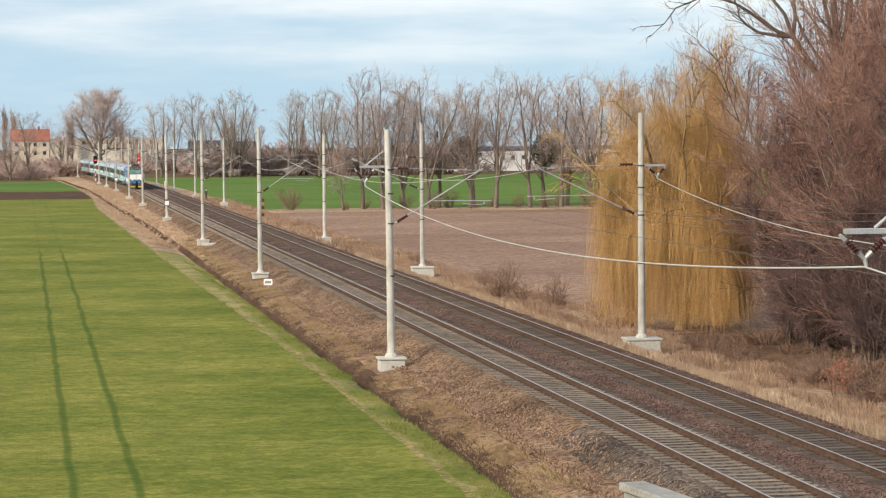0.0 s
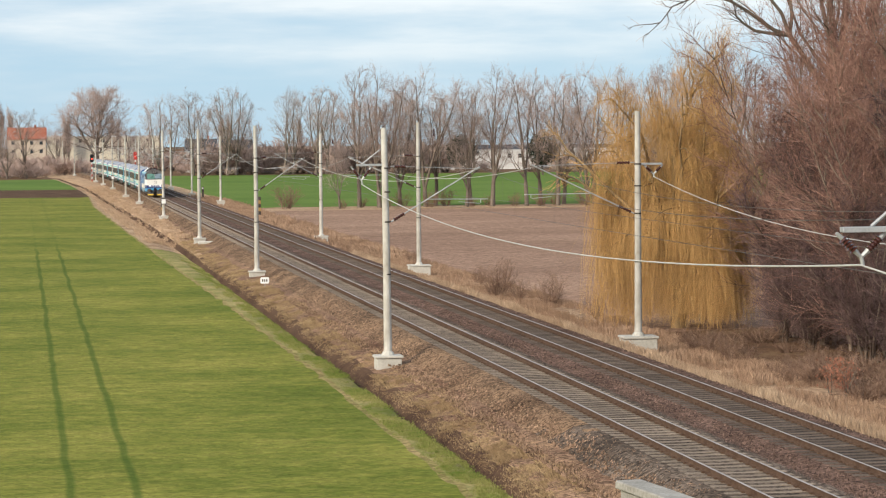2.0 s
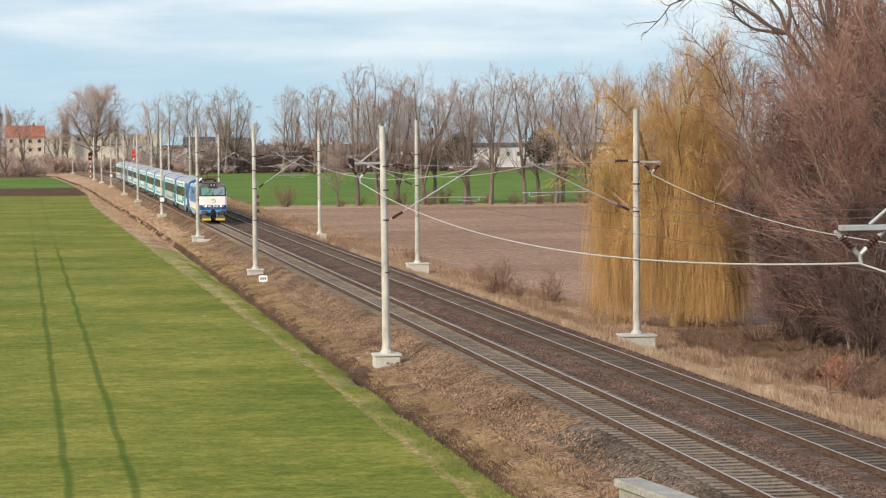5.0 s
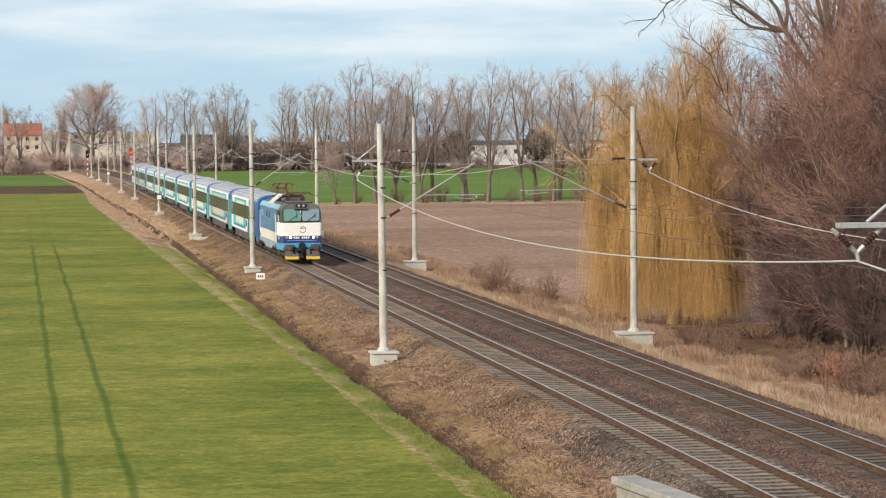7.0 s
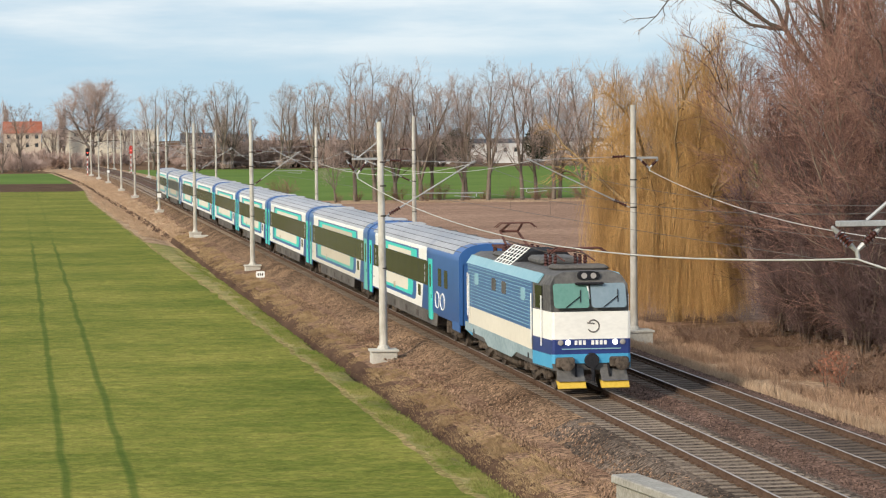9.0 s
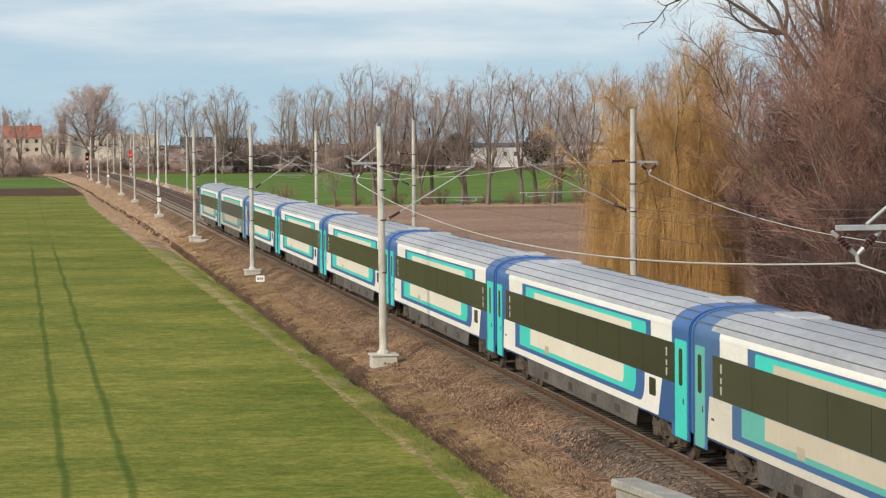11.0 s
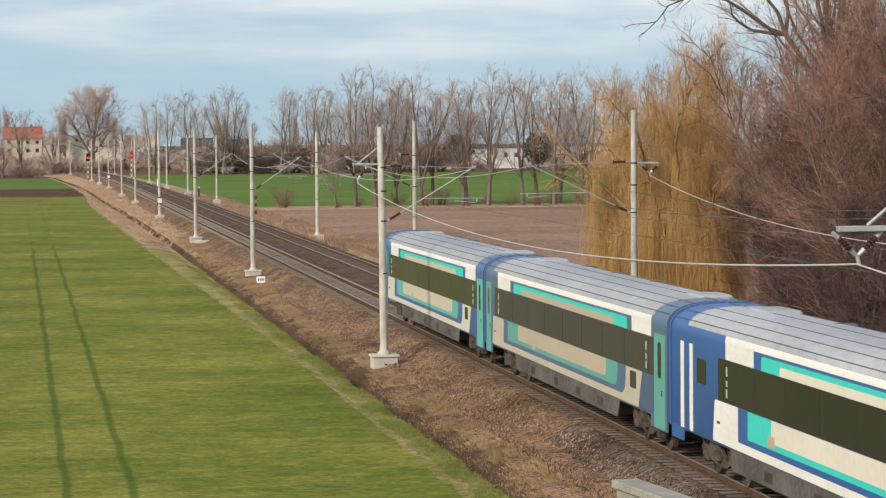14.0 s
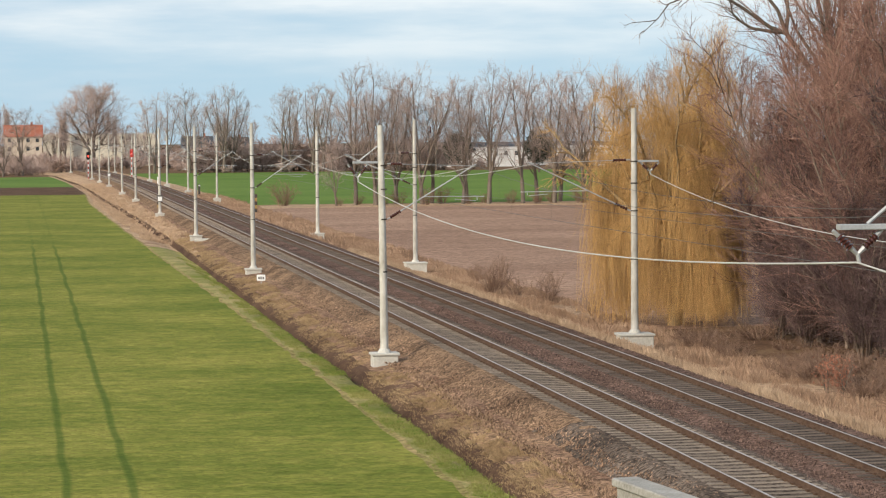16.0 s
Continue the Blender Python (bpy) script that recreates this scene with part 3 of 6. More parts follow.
def overhead():
    for rows, lat in ((LEFT, 0.12), (RIGHT, SPACING - 0.12)):
        rows = [(lat, -22.0, 9)] + [(lat + (0.15 if k % 2 else -0.15), r[1], 0) for k, r in enumerate(rows)]
        for k in range(len(rows) - 1):
            (x0, y0, _), (x1, y1, _) = rows[k], rows[k + 1]
            x0, x1 = x0 + bend(y0), x1 + bend(y1)
            carrier = wire((x0, y0, 7.1), (x1, y1, 7.1), 0.95, 0.013 if y0 > 90 else 0.009, WIRE if y0 > 90 else DARK_WIRE, "pale stranded carrier wire sagging between masts")
            wire((x0, y0, 5.42), (x1, y1, 5.42), 0.03, 0.008, DARK_WIRE, "dark copper contact wire over the track", 4)
            for q in range(1, 8):
                t = q / 8
                s = Shape()
                s.tube([(x0 + (x1 - x0) * t, y0 + (y1 - y0) * t, 7.1 - 0.95 * 4 * t * (1 - t)), (x0 + (x1 - x0) * t, y0 + (y1 - y0) * t, 5.42)], 0.004, 3)
                part("dropper", s, DARK_WIRE, carrier)
    wire((-4.55, 99.05, 6.52), (-4.05, 39.05, 6.17), 0.95, 0.016, WIRE, "pale feeder wire on crossarms", 24)
    wire((-4.05, 39.05, 6.17), (-4.0, -22, 6.2), 0.95, 0.016, WIRE, "pale feeder wire on crossarms", 24)
    wire((9.17, 106.05, 6.60), (9.2, 44, 6.7), 1.8, 0.016, WIRE, "pale feeder wire on crossarms", 24)
    wire((9.2, 44, 6.7), (9.2, -22, 6.7), 1.0, 0.016, WIRE, "pale feeder wire on crossarms", 12)


overhead()
# ---- train ----
def paints(tag, white, cream, teal, blue, band, gloss):
    return {
        "white": material("white_paint" + tag, white, [c * 0.86 for c in white], 0.5, 0.45, fine=10, spec=0.4, stretch=(1, 1, 2)),
        "cream": material("cream_paint" + tag, cream, [c * 0.9 for c in cream], 0.5, 0.45, fine=10, spec=0.4),
        "teal": material("turquoise_paint" + tag, teal, [c * 0.88 for c in teal], 0.6, 0.4, fine=10, spec=0.4),
        "blue": material("blue_paint" + tag, blue, [c * 1.15 for c in blue], 0.6, 0.4, fine=10, spec=0.4),
        "band": material("tinted_window_band" + tag, band, [c * 1.3 for c in band], 0.4, gloss, fine=6, spec=0.22),
    }


CLEAN = paints("", (0.88, 0.86, 0.80), (0.80, 0.74, 0.62), (0.05, 0.68, 0.58), (0.034, 0.110, 0.31), (0.026, 0.024, 0.022), 0.22)
WORN = paints("_worn", (0.70, 0.66, 0.57), (0.62, 0.55, 0.43), (0.13, 0.49, 0.43), (0.055, 0.13, 0.29), (0.045, 0.044, 0.032), 0.25)
DUSTY = paints("_dusty", (0.56, 0.50, 0.40), (0.52, 0.44, 0.33), (0.13, 0.40, 0.35), (0.085, 0.14, 0.23), (0.052, 0.048, 0.038), 0.4)
GREYROOF = material("grey_roof_paint", (0.30, 0.30, 0.31), (0.46, 0.46, 0.47), 0.35, 0.45, spec=0.45, fine=12, stretch=(1.5, 0.5, 1), vary=0.12)
SEAM = material("roof_seam", (0.14, 0.143, 0.147), (0.20, 0.20, 0.21), 1, 0.7)
SKIRT = material("grey_underfloor_panel", (0.085, 0.078, 0.072), (0.165, 0.152, 0.138), 0.8, 0.7, fine=12)
GRIME = material("brown_running_gear", (0.040, 0.033, 0.028), (0.15, 0.12, 0.096), 1.5, 0.85, fine=8)
RUBBER = material("black_rubber", (0.018, 0.018, 0.02), (0.035, 0.035, 0.04), 2, 0.7)
BLACK_GLASS = material("dark_glass", (0.012, 0.014, 0.014), (0.02, 0.022, 0.022), 1, 0.08, spec=0.6)
GREEN_GLASS = material("green_windscreen", (0.10, 0.24, 0.19), (0.14, 0.29, 0.24), 0.8, 0.08, spec=0.7)
BLUE_GLASS = material("blue_windscreen", (0.17, 0.24, 0.28), (0.22, 0.29, 0.33), 0.8, 0.08, spec=0.7)
LETTER = material("white_lettering", (0.75, 0.75, 0.72), None, 1, 0.6)
PALE_LETTER = material("grey_lettering", (0.36, 0.37, 0.35), (0.46, 0.47, 0.45), 2, 0.6)
VEHICLES = []


def mirrored(draw):
    """The same drawing on both sides of a vehicle."""
    pair = [Shape(), Shape()]
    for s, side in zip(pair, (-1, 1)):
        draw(s, side)
    return pair


def panel(outline, proud, half=1.42, deep=0.03):
    """An outline of (u, z) points as a plate standing proud of both sides; u runs from the front end."""
    return lambda s, side: s.prism([(u - 13.2, z) for u, z in outline], 0, side * (half - deep), side * (half + proud))


def box_outline(u0, u1, z0, z1):
    return [(u0, z0), (u1, z0), (u1, z1), (u0, z1)]


def hull(s, prof, y0, y1, steps=1):
    n = len(prof)
    v, f = [], []
    for j in range(steps + 1):
        y = y0 + (y1 - y0) * j / steps
        v += [(x, y, z) for x, z in prof]
    for j in range(steps):
        for i in range(n):
            a, b = j * n + i, j * n + (i + 1) % n
            f.append((a, b, b + n, a + n))
    f += [tuple(range(n - 1, -1, -1)), tuple(range(len(v) - n, len(v)))]
    s.add(v, f)


def roof_arc(k=0.0, half=1.42, low=3.42, top=4.05, n=16):
    out = []
    for i in range(n + 1):
        a = math.pi * i / n
        c, q = math.cos(a), math.sin(a)
        out.append(((half + k) * math.copysign(abs(c) ** 0.72, c), low + (top - low + k) * max(q, 0.0) ** 0.85))
    return out


def bogie(parent, y, wheelbase=2.5, r=0.46):
    s = Shape()
    for side in (-1, 1):
        x = side * 1.0
        s.prism([(y - 1.75, 0.62), (y - 1.55, 0.74), (y - 0.7, 0.74), (y - 0.5, 0.55), (y + 0.5, 0.55), (y + 0.7, 0.74), (y + 1.55, 0.74), (y + 1.75, 0.62), (y + 1.5, 0.5), (y + 0.8, 0.45), (y + 0.5, 0.35), (y - 0.5, 0.35), (y - 0.8, 0.45), (y - 1.5, 0.5)], 0, x - 0.09, x + 0.09)
        for dy in (-wheelbase / 2, wheelbase / 2):
            s.box(x - 0.13, x + 0.16, y + dy - 0.2, y + dy + 0.2, 0.33, 0.62, chamfer=0.04)
            for q in (-0.34, 0.34):
                s.tube([(x, y + dy + q, 0.45), (x, y + dy + q, 0.85)], 0.10, 8)
        s.tube([(x + side * 0.1, y, 0.5), (x + side * 0.1, y, 0.98)], 0.2, 10)
        s.tube([(x + side * 0.12, y - 0.7, 0.6), (x + side * 0.12, y + 0.1, 0.9)], 0.05, 6)
    s.box(-1.0, 1.0, y - 0.3, y + 0.3, 0.45, 0.8, chamfer=0.05)
    b = part("bogie", s, GRIME, parent, "grimy bogie frame with coil springs", smooth=True)
    for dy in (-wheelbase / 2, wheelbase / 2):
        s = Shape()
        s.tube([(-0.9, y + dy, r), (0.9, y + dy, r)], 0.08, 8)
        for side in (-1, 1):
            s.tube([(side * 0.68, y + dy, r), (side * 0.705, y + dy, r), (side * 0.71, y + dy, r), (side * 0.82, y + dy, r)], [r + 0.02, r + 0.02, r, r - 0.005], 24)
            s.tube([(side * 0.82, y + dy, r), (side * 0.825, y + dy, r)], [0.36, 0.34], 20)
        part("wheelset", s, GRIME, b, "steel wheelset", smooth=True)
    return b


def coach(paint, label, kind=""):
    """A 26.4 m coach; u is measured from the front end. kind: '' standard, 'bike' or 'service' with a blue end compartment."""
    c = tagged(new("passenger_coach"), label, "railway coach", "coaches of the train")
    s = Shape()
    hull(s, [(1.36, 0.98), (1.42, 1.08), (1.42, 3.36)] + roof_arc() + [(-1.42, 3.36), (-1.42, 1.08), (-1.36, 0.98)], -13.02, 13.02)
    part("body", s, paint["blue"], c, smooth=True)
    # roof skin with lengthwise seams
    r0, r1 = (1.75, 24.65)
    s = Shape()
    hull(s, [p for p in roof_arc(0.012, n=60) if p[1] > 3.60] + [(-1.0, 3.5), (1.0, 3.5)], r0 - 13.2, r1 - 13.2)
    part("roof", s, GREYROOF, c, "grey painted roof with lengthwise ribs", smooth=True)
    arc = [p for p in roof_arc(0.02, n=26) if p[1] > 3.66]
    for x, z in arc[1::3]:
        s = Shape()
        s.box(x - 0.009, x + 0.009, -12.95, 12.95, z - 0.02, z + 0.006)
        part("roof_rib", s, SEAM, c)
    for u in (0.19, 26.21):
        s = Shape()
        hull(s, roof_arc(0.035) + [(-1.455, 1.0), (-1.3, 1.0), (-1.3, 3.3), (1.3, 3.3), (1.3, 1.0), (1.455, 1.0)], u - 13.2 - 0.05, u - 13.2 + 0.05)
        part("end_rim", s, paint["blue"], c, smooth=True)
        s = Shape()
        s.box(-0.75, 0.75, u - 13.2 - 0.19, u - 13.2 + 0.19, 1.05, 3.35, chamfer=0.1)
        part("gangway", s, RUBBER, c, "black rubber gangway bellows")
    for u, x, l in ((2.6, 0.35, 1.5), (22.9, 0.3, 1.7), (9.6, 0.5, 0.35), (14.5, 0.5, 0.35), (18.7, 0.5, 0.35)):
        s = Shape()
        s.box(x - 0.45, x + 0.45, u - 13.2 - l / 2, u - 13.2 + l / 2, 3.94, 4.02 + 0.09 * min(1, l), chamfer=0.05)
        part("roof_vent", s, GREYROOF if l > 1 else SKIRT, c)
    # livery
    f0 = {"bike": 7.9, "service": 1.6}.get(kind, 1.6)        # front end of the window band
    b1 = {"service": 21.8}.get(kind, 24.45)                  # rear end of it
    w0 = f0 + 1.3
    part("window_band", mirrored(panel(box_outline(f0 + 0.02, b1, 2.06, 3.06), 0.004)), paint["band"], c, "dark tinted continuous window band")
    gap = (b1 - f0 - 1.2) / 8
    for k in range(9):
        u = f0 + 0.6 + gap * k
        part("window_joint", mirrored(panel(box_outline(u - 0.012, u + 0.012, 2.08, 3.04), 0.006)), RUBBER, c)
    wr = b1 - 0.65
    for a, b in ((f0 + 0.3, f0 + 2.45), (wr - 2.3, wr)):
        part("eaves_panel", mirrored(panel(box_outline(a, b, 3.07, 3.475), 0.005)), CLEAN["white"], c, "white panel over the window band")
    curve = [p for p in roof_arc(0.016, n=160) if p[0] > 0 and 3.452 < p[1] < 3.625]
    lip = curve + [(x - 0.05, z - 0.01) for x, z in reversed(curve)]
    part("eaves_stripe", mirrored(lambda s, side: s.prism([(side * x, z) for x, z in lip], 1, f0 + 0.3 - 13.2, wr - 13.2)), CLEAN["white"], c, "white stripe along the roof edge")
    part("upper_stripe", mirrored(panel(rounded(f0 + 3.0, wr - 2.9, 3.07, 3.39, 0.12, 4, (0, 0, 1, 1)), 0.005)), CLEAN["teal"], c, "turquoise upper stripe")
    part("upper_field", mirrored(panel(rounded(f0 + 4.6, wr - 4.3, 3.07, 3.27, 0.08, 4, (0, 0, 1, 1)), 0.009)), paint["cream"], c)
    # lower side: white plate, blue border, turquoise frame, cream field
    lo = [(f0 + 1.72, 1.06), (b1 + 0.45, 1.06), (b1 + 0.45, 1.2), (b1 + 0.3, 2.05), (f0 + 1.3, 2.05)]
    part("lower_panel", mirrored(panel(lo, 0.005)), paint["white"], c, "white lower side panel")
    e = b1 - 24.45
    part("border", mirrored(panel(rounded(f0 + 3.15, 22.75 + e, 1.26, 2.05, 0.55, 8, (1, 0, 0, 0)), 0.009)), paint["blue"], c, "blue border")
    part("frame", mirrored(panel(rounded(f0 + 4.1, 21.95 + e, 1.40, 2.05, 0.42, 8, (1, 0, 0, 0)), 0.013)), paint["teal"], c, "turquoise frame stripe")
    part("field", mirrored(panel(rounded(f0 + 5.5, 20.1 + e, 1.54, 2.05, 0.22, 6, (1, 0, 0, 0)), 0.017)), paint["cream"], c, "cream inner panel")
    part("small_window", mirrored(panel(rounded(f0 + 1.95, f0 + 2.65, 1.52, 1.98, 0.05, 3), 0.011)), paint["band"], c)
    # bars of small unreadable lettering
    for u in (f0 + 0.82, b1 - 0.75):
        for z, h in ((2.18, 0.20), (2.44, 0.14), (2.68, 0.22)):
            part("lettering", mirrored(panel(box_outline(u - 0.06, u + 0.06, z, z + h), 0.012)), PALE_LETTER, c)
    part("plate", mirrored(panel(box_outline(17.2, 17.75, 1.44, 1.70), 0.021)), DUSTY["cream"], c, "small beige plate")
    part("lettering", mirrored(panel(box_outline(b1 - 0.15, b1 + 0.1, 1.5, 1.56), 0.011)), SKIRT, c)
    doors = [(0.42, 1.55), (25.15, 26.0)]
    if kind == "bike":
        doors = [(6.75, 7.75), (25.15, 26.0)]
    elif kind == "service":
        doors = [(0.42, 1.55)]
    for u0, u1 in doors:
        d = part("door", mirrored(panel(rounded(u0, u1, 0.74, 3.19, 0.06, 3), 0.014)), paint["teal"], c, "turquoise entrance door")
        m = (u0 + u1) / 2
        part("door_window", mirrored(panel(rounded(m - 0.17, m + 0.17, 2.05, 2.98, 0.1, 4), 0.02)), BLACK_GLASS, d)
        part("handle", mirrored(panel(box_outline(m - 0.3, m - 0.22, 1.6, 1.75), 0.022)), DARK_STEEL, d)
    for a, b in ((0.22, 1.95), (25.0, 26.18)):
        part("end_skirt", mirrored(panel(box_outline(a, b, 0.72, 1.06), 0.002)), paint["blue"], c)
    if kind == "bike":
        for u in (3.4, 4.9):
            part("window", mirrored(panel(rounded(u - 0.4, u + 0.4, 2.2, 2.9, 0.08, 4), 0.01)), paint["band"], c)
        for u in (4.2, 5.5):
            ring = mirrored(lambda s, side: s.tube([(side * 1.427, u - 13.2 + 0.5 * math.cos(a), 1.62 + 0.32 * math.sin(a)) for a in np.linspace(0, 2 * math.pi, 17)], 0.028, 4, caps=False))
            part("cycle_sign", ring, LETTER, c, "white ring sign")
    if kind == "service":
        for u in (24.25, 25.1):
            part("end_bar", mirrored(panel(box_outline(u - 0.15, u + 0.15, 1.05, 3.2), 0.01)), paint["white"], c, "white upright bar")
        part("window", mirrored(panel(rounded(22.9, 23.7, 2.3, 2.9, 0.08, 4), 0.01)), paint["band"], c)
    # underfloor
    for a, b in ((6.2, 9.3), (9.5, 13.0), (13.3, 16.4), (16.7, 20.3)):
        s = Shape()
        s.box(-1.3, 1.3, a - 13.2, b - 13.2, 0.55, 1.0, chamfer=0.06)
        part("underfloor_box", s, SKIRT, c, "grey underfloor equipment box")
    part("side_skirt", mirrored(panel([(5.6, 1.04), (20.9, 1.04), (20.6, 0.52), (5.9, 0.52)], 0.0, 1.395)), SKIRT, c, "grey side skirt between the bogies")
    for k, u in enumerate((8.0, 11.0, 14.2, 17.8)):
        s = mirrored(panel(box_outline(u - 0.3, u + 0.3, 0.62, 0.86), 0.005, 1.395))
        part("hatch", s, DARK_STEEL, c)
    s = Shape()
    s.box(-0.9, 0.9, -12.9, 12.9, 0.72, 0.99)
    part("underframe", s, GRIME, c)
    for u in (3.6, 22.8):
        bogie(c, u - 13.2)
    for y in (-13.19, 13.19):
        s = Shape()
        q = 1 if y > 0 else -1
        for x in (-0.87, 0.87):
            s = Shape()
            s.tube([(x, y - q * 0.5, 1.06), (x, y - q * 0.05, 1.06), (x, y - q * 0.04, 1.06), (x, y, 1.06)], [0.09, 0.09, 0.22, 0.2], 10)
            part("buffer", s, GRIME, c)
    return c


LOCO_BLUE = material("loco_blue_paint", (0.038, 0.115, 0.28), (0.06, 0.155, 0.33), 0.6, 0.4, fine=10, spec=0.4)
LOCO_NAVY = material("loco_navy_paint", (0.018, 0.035, 0.15), (0.028, 0.05, 0.19), 0.6, 0.4, spec=0.4)
LOCO_CYAN = material("loco_cyan_paint", (0.05, 0.30, 0.52), (0.08, 0.36, 0.58), 0.6, 0.45, fine=10, spec=0.4)
LOCO_PALE = material("loco_pale_blue_paint", (0.22, 0.40, 0.48), (0.30, 0.47, 0.53), 0.6, 0.5, fine=10)
LOCO_SKIRT = material("loco_skirt_paint", (0.22, 0.30, 0.32), (0.36, 0.44, 0.46), 0.6, 0.6, fine=10)
LOCO_GREY = material("loco_grey_paint", (0.085, 0.083, 0.082), (0.165, 0.158, 0.15), 0.8, 0.55, fine=8)
YELLOW = material("yellow_paint", (0.58, 0.38, 0.05), (0.70, 0.48, 0.09), 1, 0.5)
LAMP_ON = material("lit_headlamp", (0.9, 0.9, 0.85), None, 1, 0.3, emit=((1.0, 0.95, 0.85), 2.2))
RUSTY_STEEL = material("rust_brown_steel", (0.075, 0.035, 0.030), (0.17, 0.085, 0.07), 3, 0.75)
LAMP_OFF = material("lamp_glass", (0.30, 0.28, 0.27), (0.4, 0.38, 0.36), 4, 0.15)


def locomotive():
    """A four-axle electric locomotive, 16.74 m; u from the front buffers, body from 0.55 to 16.2."""
    W = CLEAN["white"]
    c = tagged(new("locomotive"), "blue and white electric locomotive with grey cab roof and lit headlamps", "locomotive")
    Y = lambda u: u - 8.37

    def side(outline, proud, half=1.45, deep=0.03):
        return mirrored(lambda s, q: s.prism([(Y(u), z) for u, z in outline], 0, q * (half - deep), q * (half + proud)))
    # body with raked cab fronts
    s = Shape()
    prof = [(1.40, 0.78), (1.45, 0.95), (1.45, 3.45), (1.25, 3.74), (0.95, 3.86), (-0.95, 3.86), (-1.25, 3.74), (-1.45, 3.45), (-1.45, 0.95), (-1.40, 0.78)]
    rake = lambda z: 0.0 if z < 2.62 else (z - 2.62) * 0.36
    n = len(prof)
    v = []
    for u, k, d in ((0.55, 0.865, 1), (2.6, 1.0, 1), (14.1, 1.0, -1), (16.2, 0.865, -1)):
        v += [(x * k, Y(u + d * rake(z)), z) for x, z in prof]
    f = [tuple(range(n - 1, -1, -1)), tuple(range(3 * n, 4 * n))]
    for j in range(3):
        f += [(j * n + i, j * n + (i + 1) % n, (j + 1) * n + (i + 1) % n, (j + 1) * n + i) for i in range(n)]
    s.add(v, f)
    part("body", s, LOCO_GREY, c, "steel body with grey cab roof")
    part("side_wall", side(box_outline(2.75, 14.9, 1.9, 3.47), 0.006), LOCO_BLUE, c, "blue ribbed side wall")
    for z in np.arange(2.02, 3.42, 0.115):
        part("rib", side(box_outline(2.85, 14.8, z, z + 0.018), 0.025), LOCO_PALE, c)
    part("side_band", side(box_outline(2.85, 14.75, 1.27, 1.9), 0.01), CLEAN["cream"], c, "white side band")
    part("skirt", side([(2.75, 1.27), (14.9, 1.27), (15.5, 1.27), (15.5, 0.96), (11.6, 0.96), (10.8, 0.72), (6.3, 0.72), (5.5, 0.96), (2.75, 0.96)], 0.012), LOCO_SKIRT, c, "grey-blue lower skirt")
    taper = lambda u: 1.255 + 0.195 * min(1.0, max(0.0, (u - 0.55) / 2.05))

    def cab_plate(u0, u1, z0, z1, proud, rear=False):
        """A plate on the tapered cab flank, both sides."""
        a, b = taper(u0), taper(u1)
        f0, f1 = (u0, u1) if not rear else (16.75 - u0, 16.75 - u1)
        return mirrored(lambda s, q: s.prism([(q * (a + proud), Y(f0)), (q * (b + proud), Y(f1)), (q * (b - 0.04), Y(f1)), (q * (a - 0.04), Y(f0))], 2, z0, z1))
    for rear in (False, True):
        part("cab_side", cab_plate(0.57, 2.68, 1.74, 2.62, 0.008, rear), W, c, "white cab side panel")
        part("cab_lower_side", cab_plate(0.57, 2.68, 1.27, 1.74, 0.008, rear), LOCO_NAVY, c)
        part("cab_sill", cab_plate(0.57, 2.68, 0.85, 1.27, 0.014, rear), LOCO_CYAN, c)
        part("cab_window", cab_plate(1.65, 2.4, 2.68, 3.4, 0.01, rear), BLACK_GLASS, c)
    for u, x in ((1.5, 1.42), (2.62, 1.52), (14.3, 1.52), (15.2, 1.42)):
        s = mirrored(lambda s, q: s.tube([(q * x, Y(u), 1.5), (q * x, Y(u), 3.1)], 0.022, 6))
        part("handrail", s, LETTER, c, "white vertical handrail")
    for u, w in ((12.95, 0.34), (9.5, 0.36), (7.6, 0.36), (4.2, 0.34)):
        m = SKIRT if w and u in (9.5, 7.6) else LOCO_PALE
        part("side_window", side(rounded(u - w, u + w, 2.78, 3.2, 0.08, 4), 0.035), m, c)
    for u in (13.6, 3.4):
        part("vent", side(box_outline(u - 0.1, u + 0.1, 0.95, 1.12), 0.02), RUBBER, c)
    # sloping roof edge in pale blue
    s = Shape()
    for q in (-1, 1):
        s.add([(q * 1.455, Y(2.0), 3.47), (q * 1.455, Y(15.2), 3.47), (q * 1.24, Y(15.2), 3.77), (q * 1.24, Y(2.0), 3.77), (q * 1.40, Y(2.0), 3.45), (q * 1.40, Y(15.2), 3.45), (q * 1.2, Y(15.2), 3.73), (q * 1.2, Y(2.0), 3.73)],
              [(0, 1, 2, 3), (7, 6, 5, 4), (0, 4, 5, 1), (1, 5, 6, 2), (2, 6, 7, 3), (3, 7, 4, 0)])
    part("roof_edge", s, LOCO_PALE, c, "pale blue sloping roof edge")
    # nose: white, navy and cyan plates across the front
    for name, z0, z1, proud, m, lab in (("nose_panel", 1.76, 2.62, 0.02, W, "white nose panel"), ("nose_band", 1.29, 1.76, 0.025, LOCO_NAVY, "navy nose band"), ("nose_sill", 1.0, 1.29, 0.05, LOCO_CYAN, "cyan buffer beam")):
        s = Shape()
        s.prism([(-1.27, Y(0.62)), (-1.2, Y(0.66)), (1.2, Y(0.66)), (1.27, Y(0.62)), (1.262, Y(0.555)), (1.18, Y(0.54 - proud)), (-1.18, Y(0.54 - proud)), (-1.262, Y(0.555))], 2, z0, z1)
        part(name, s, m, c, lab)
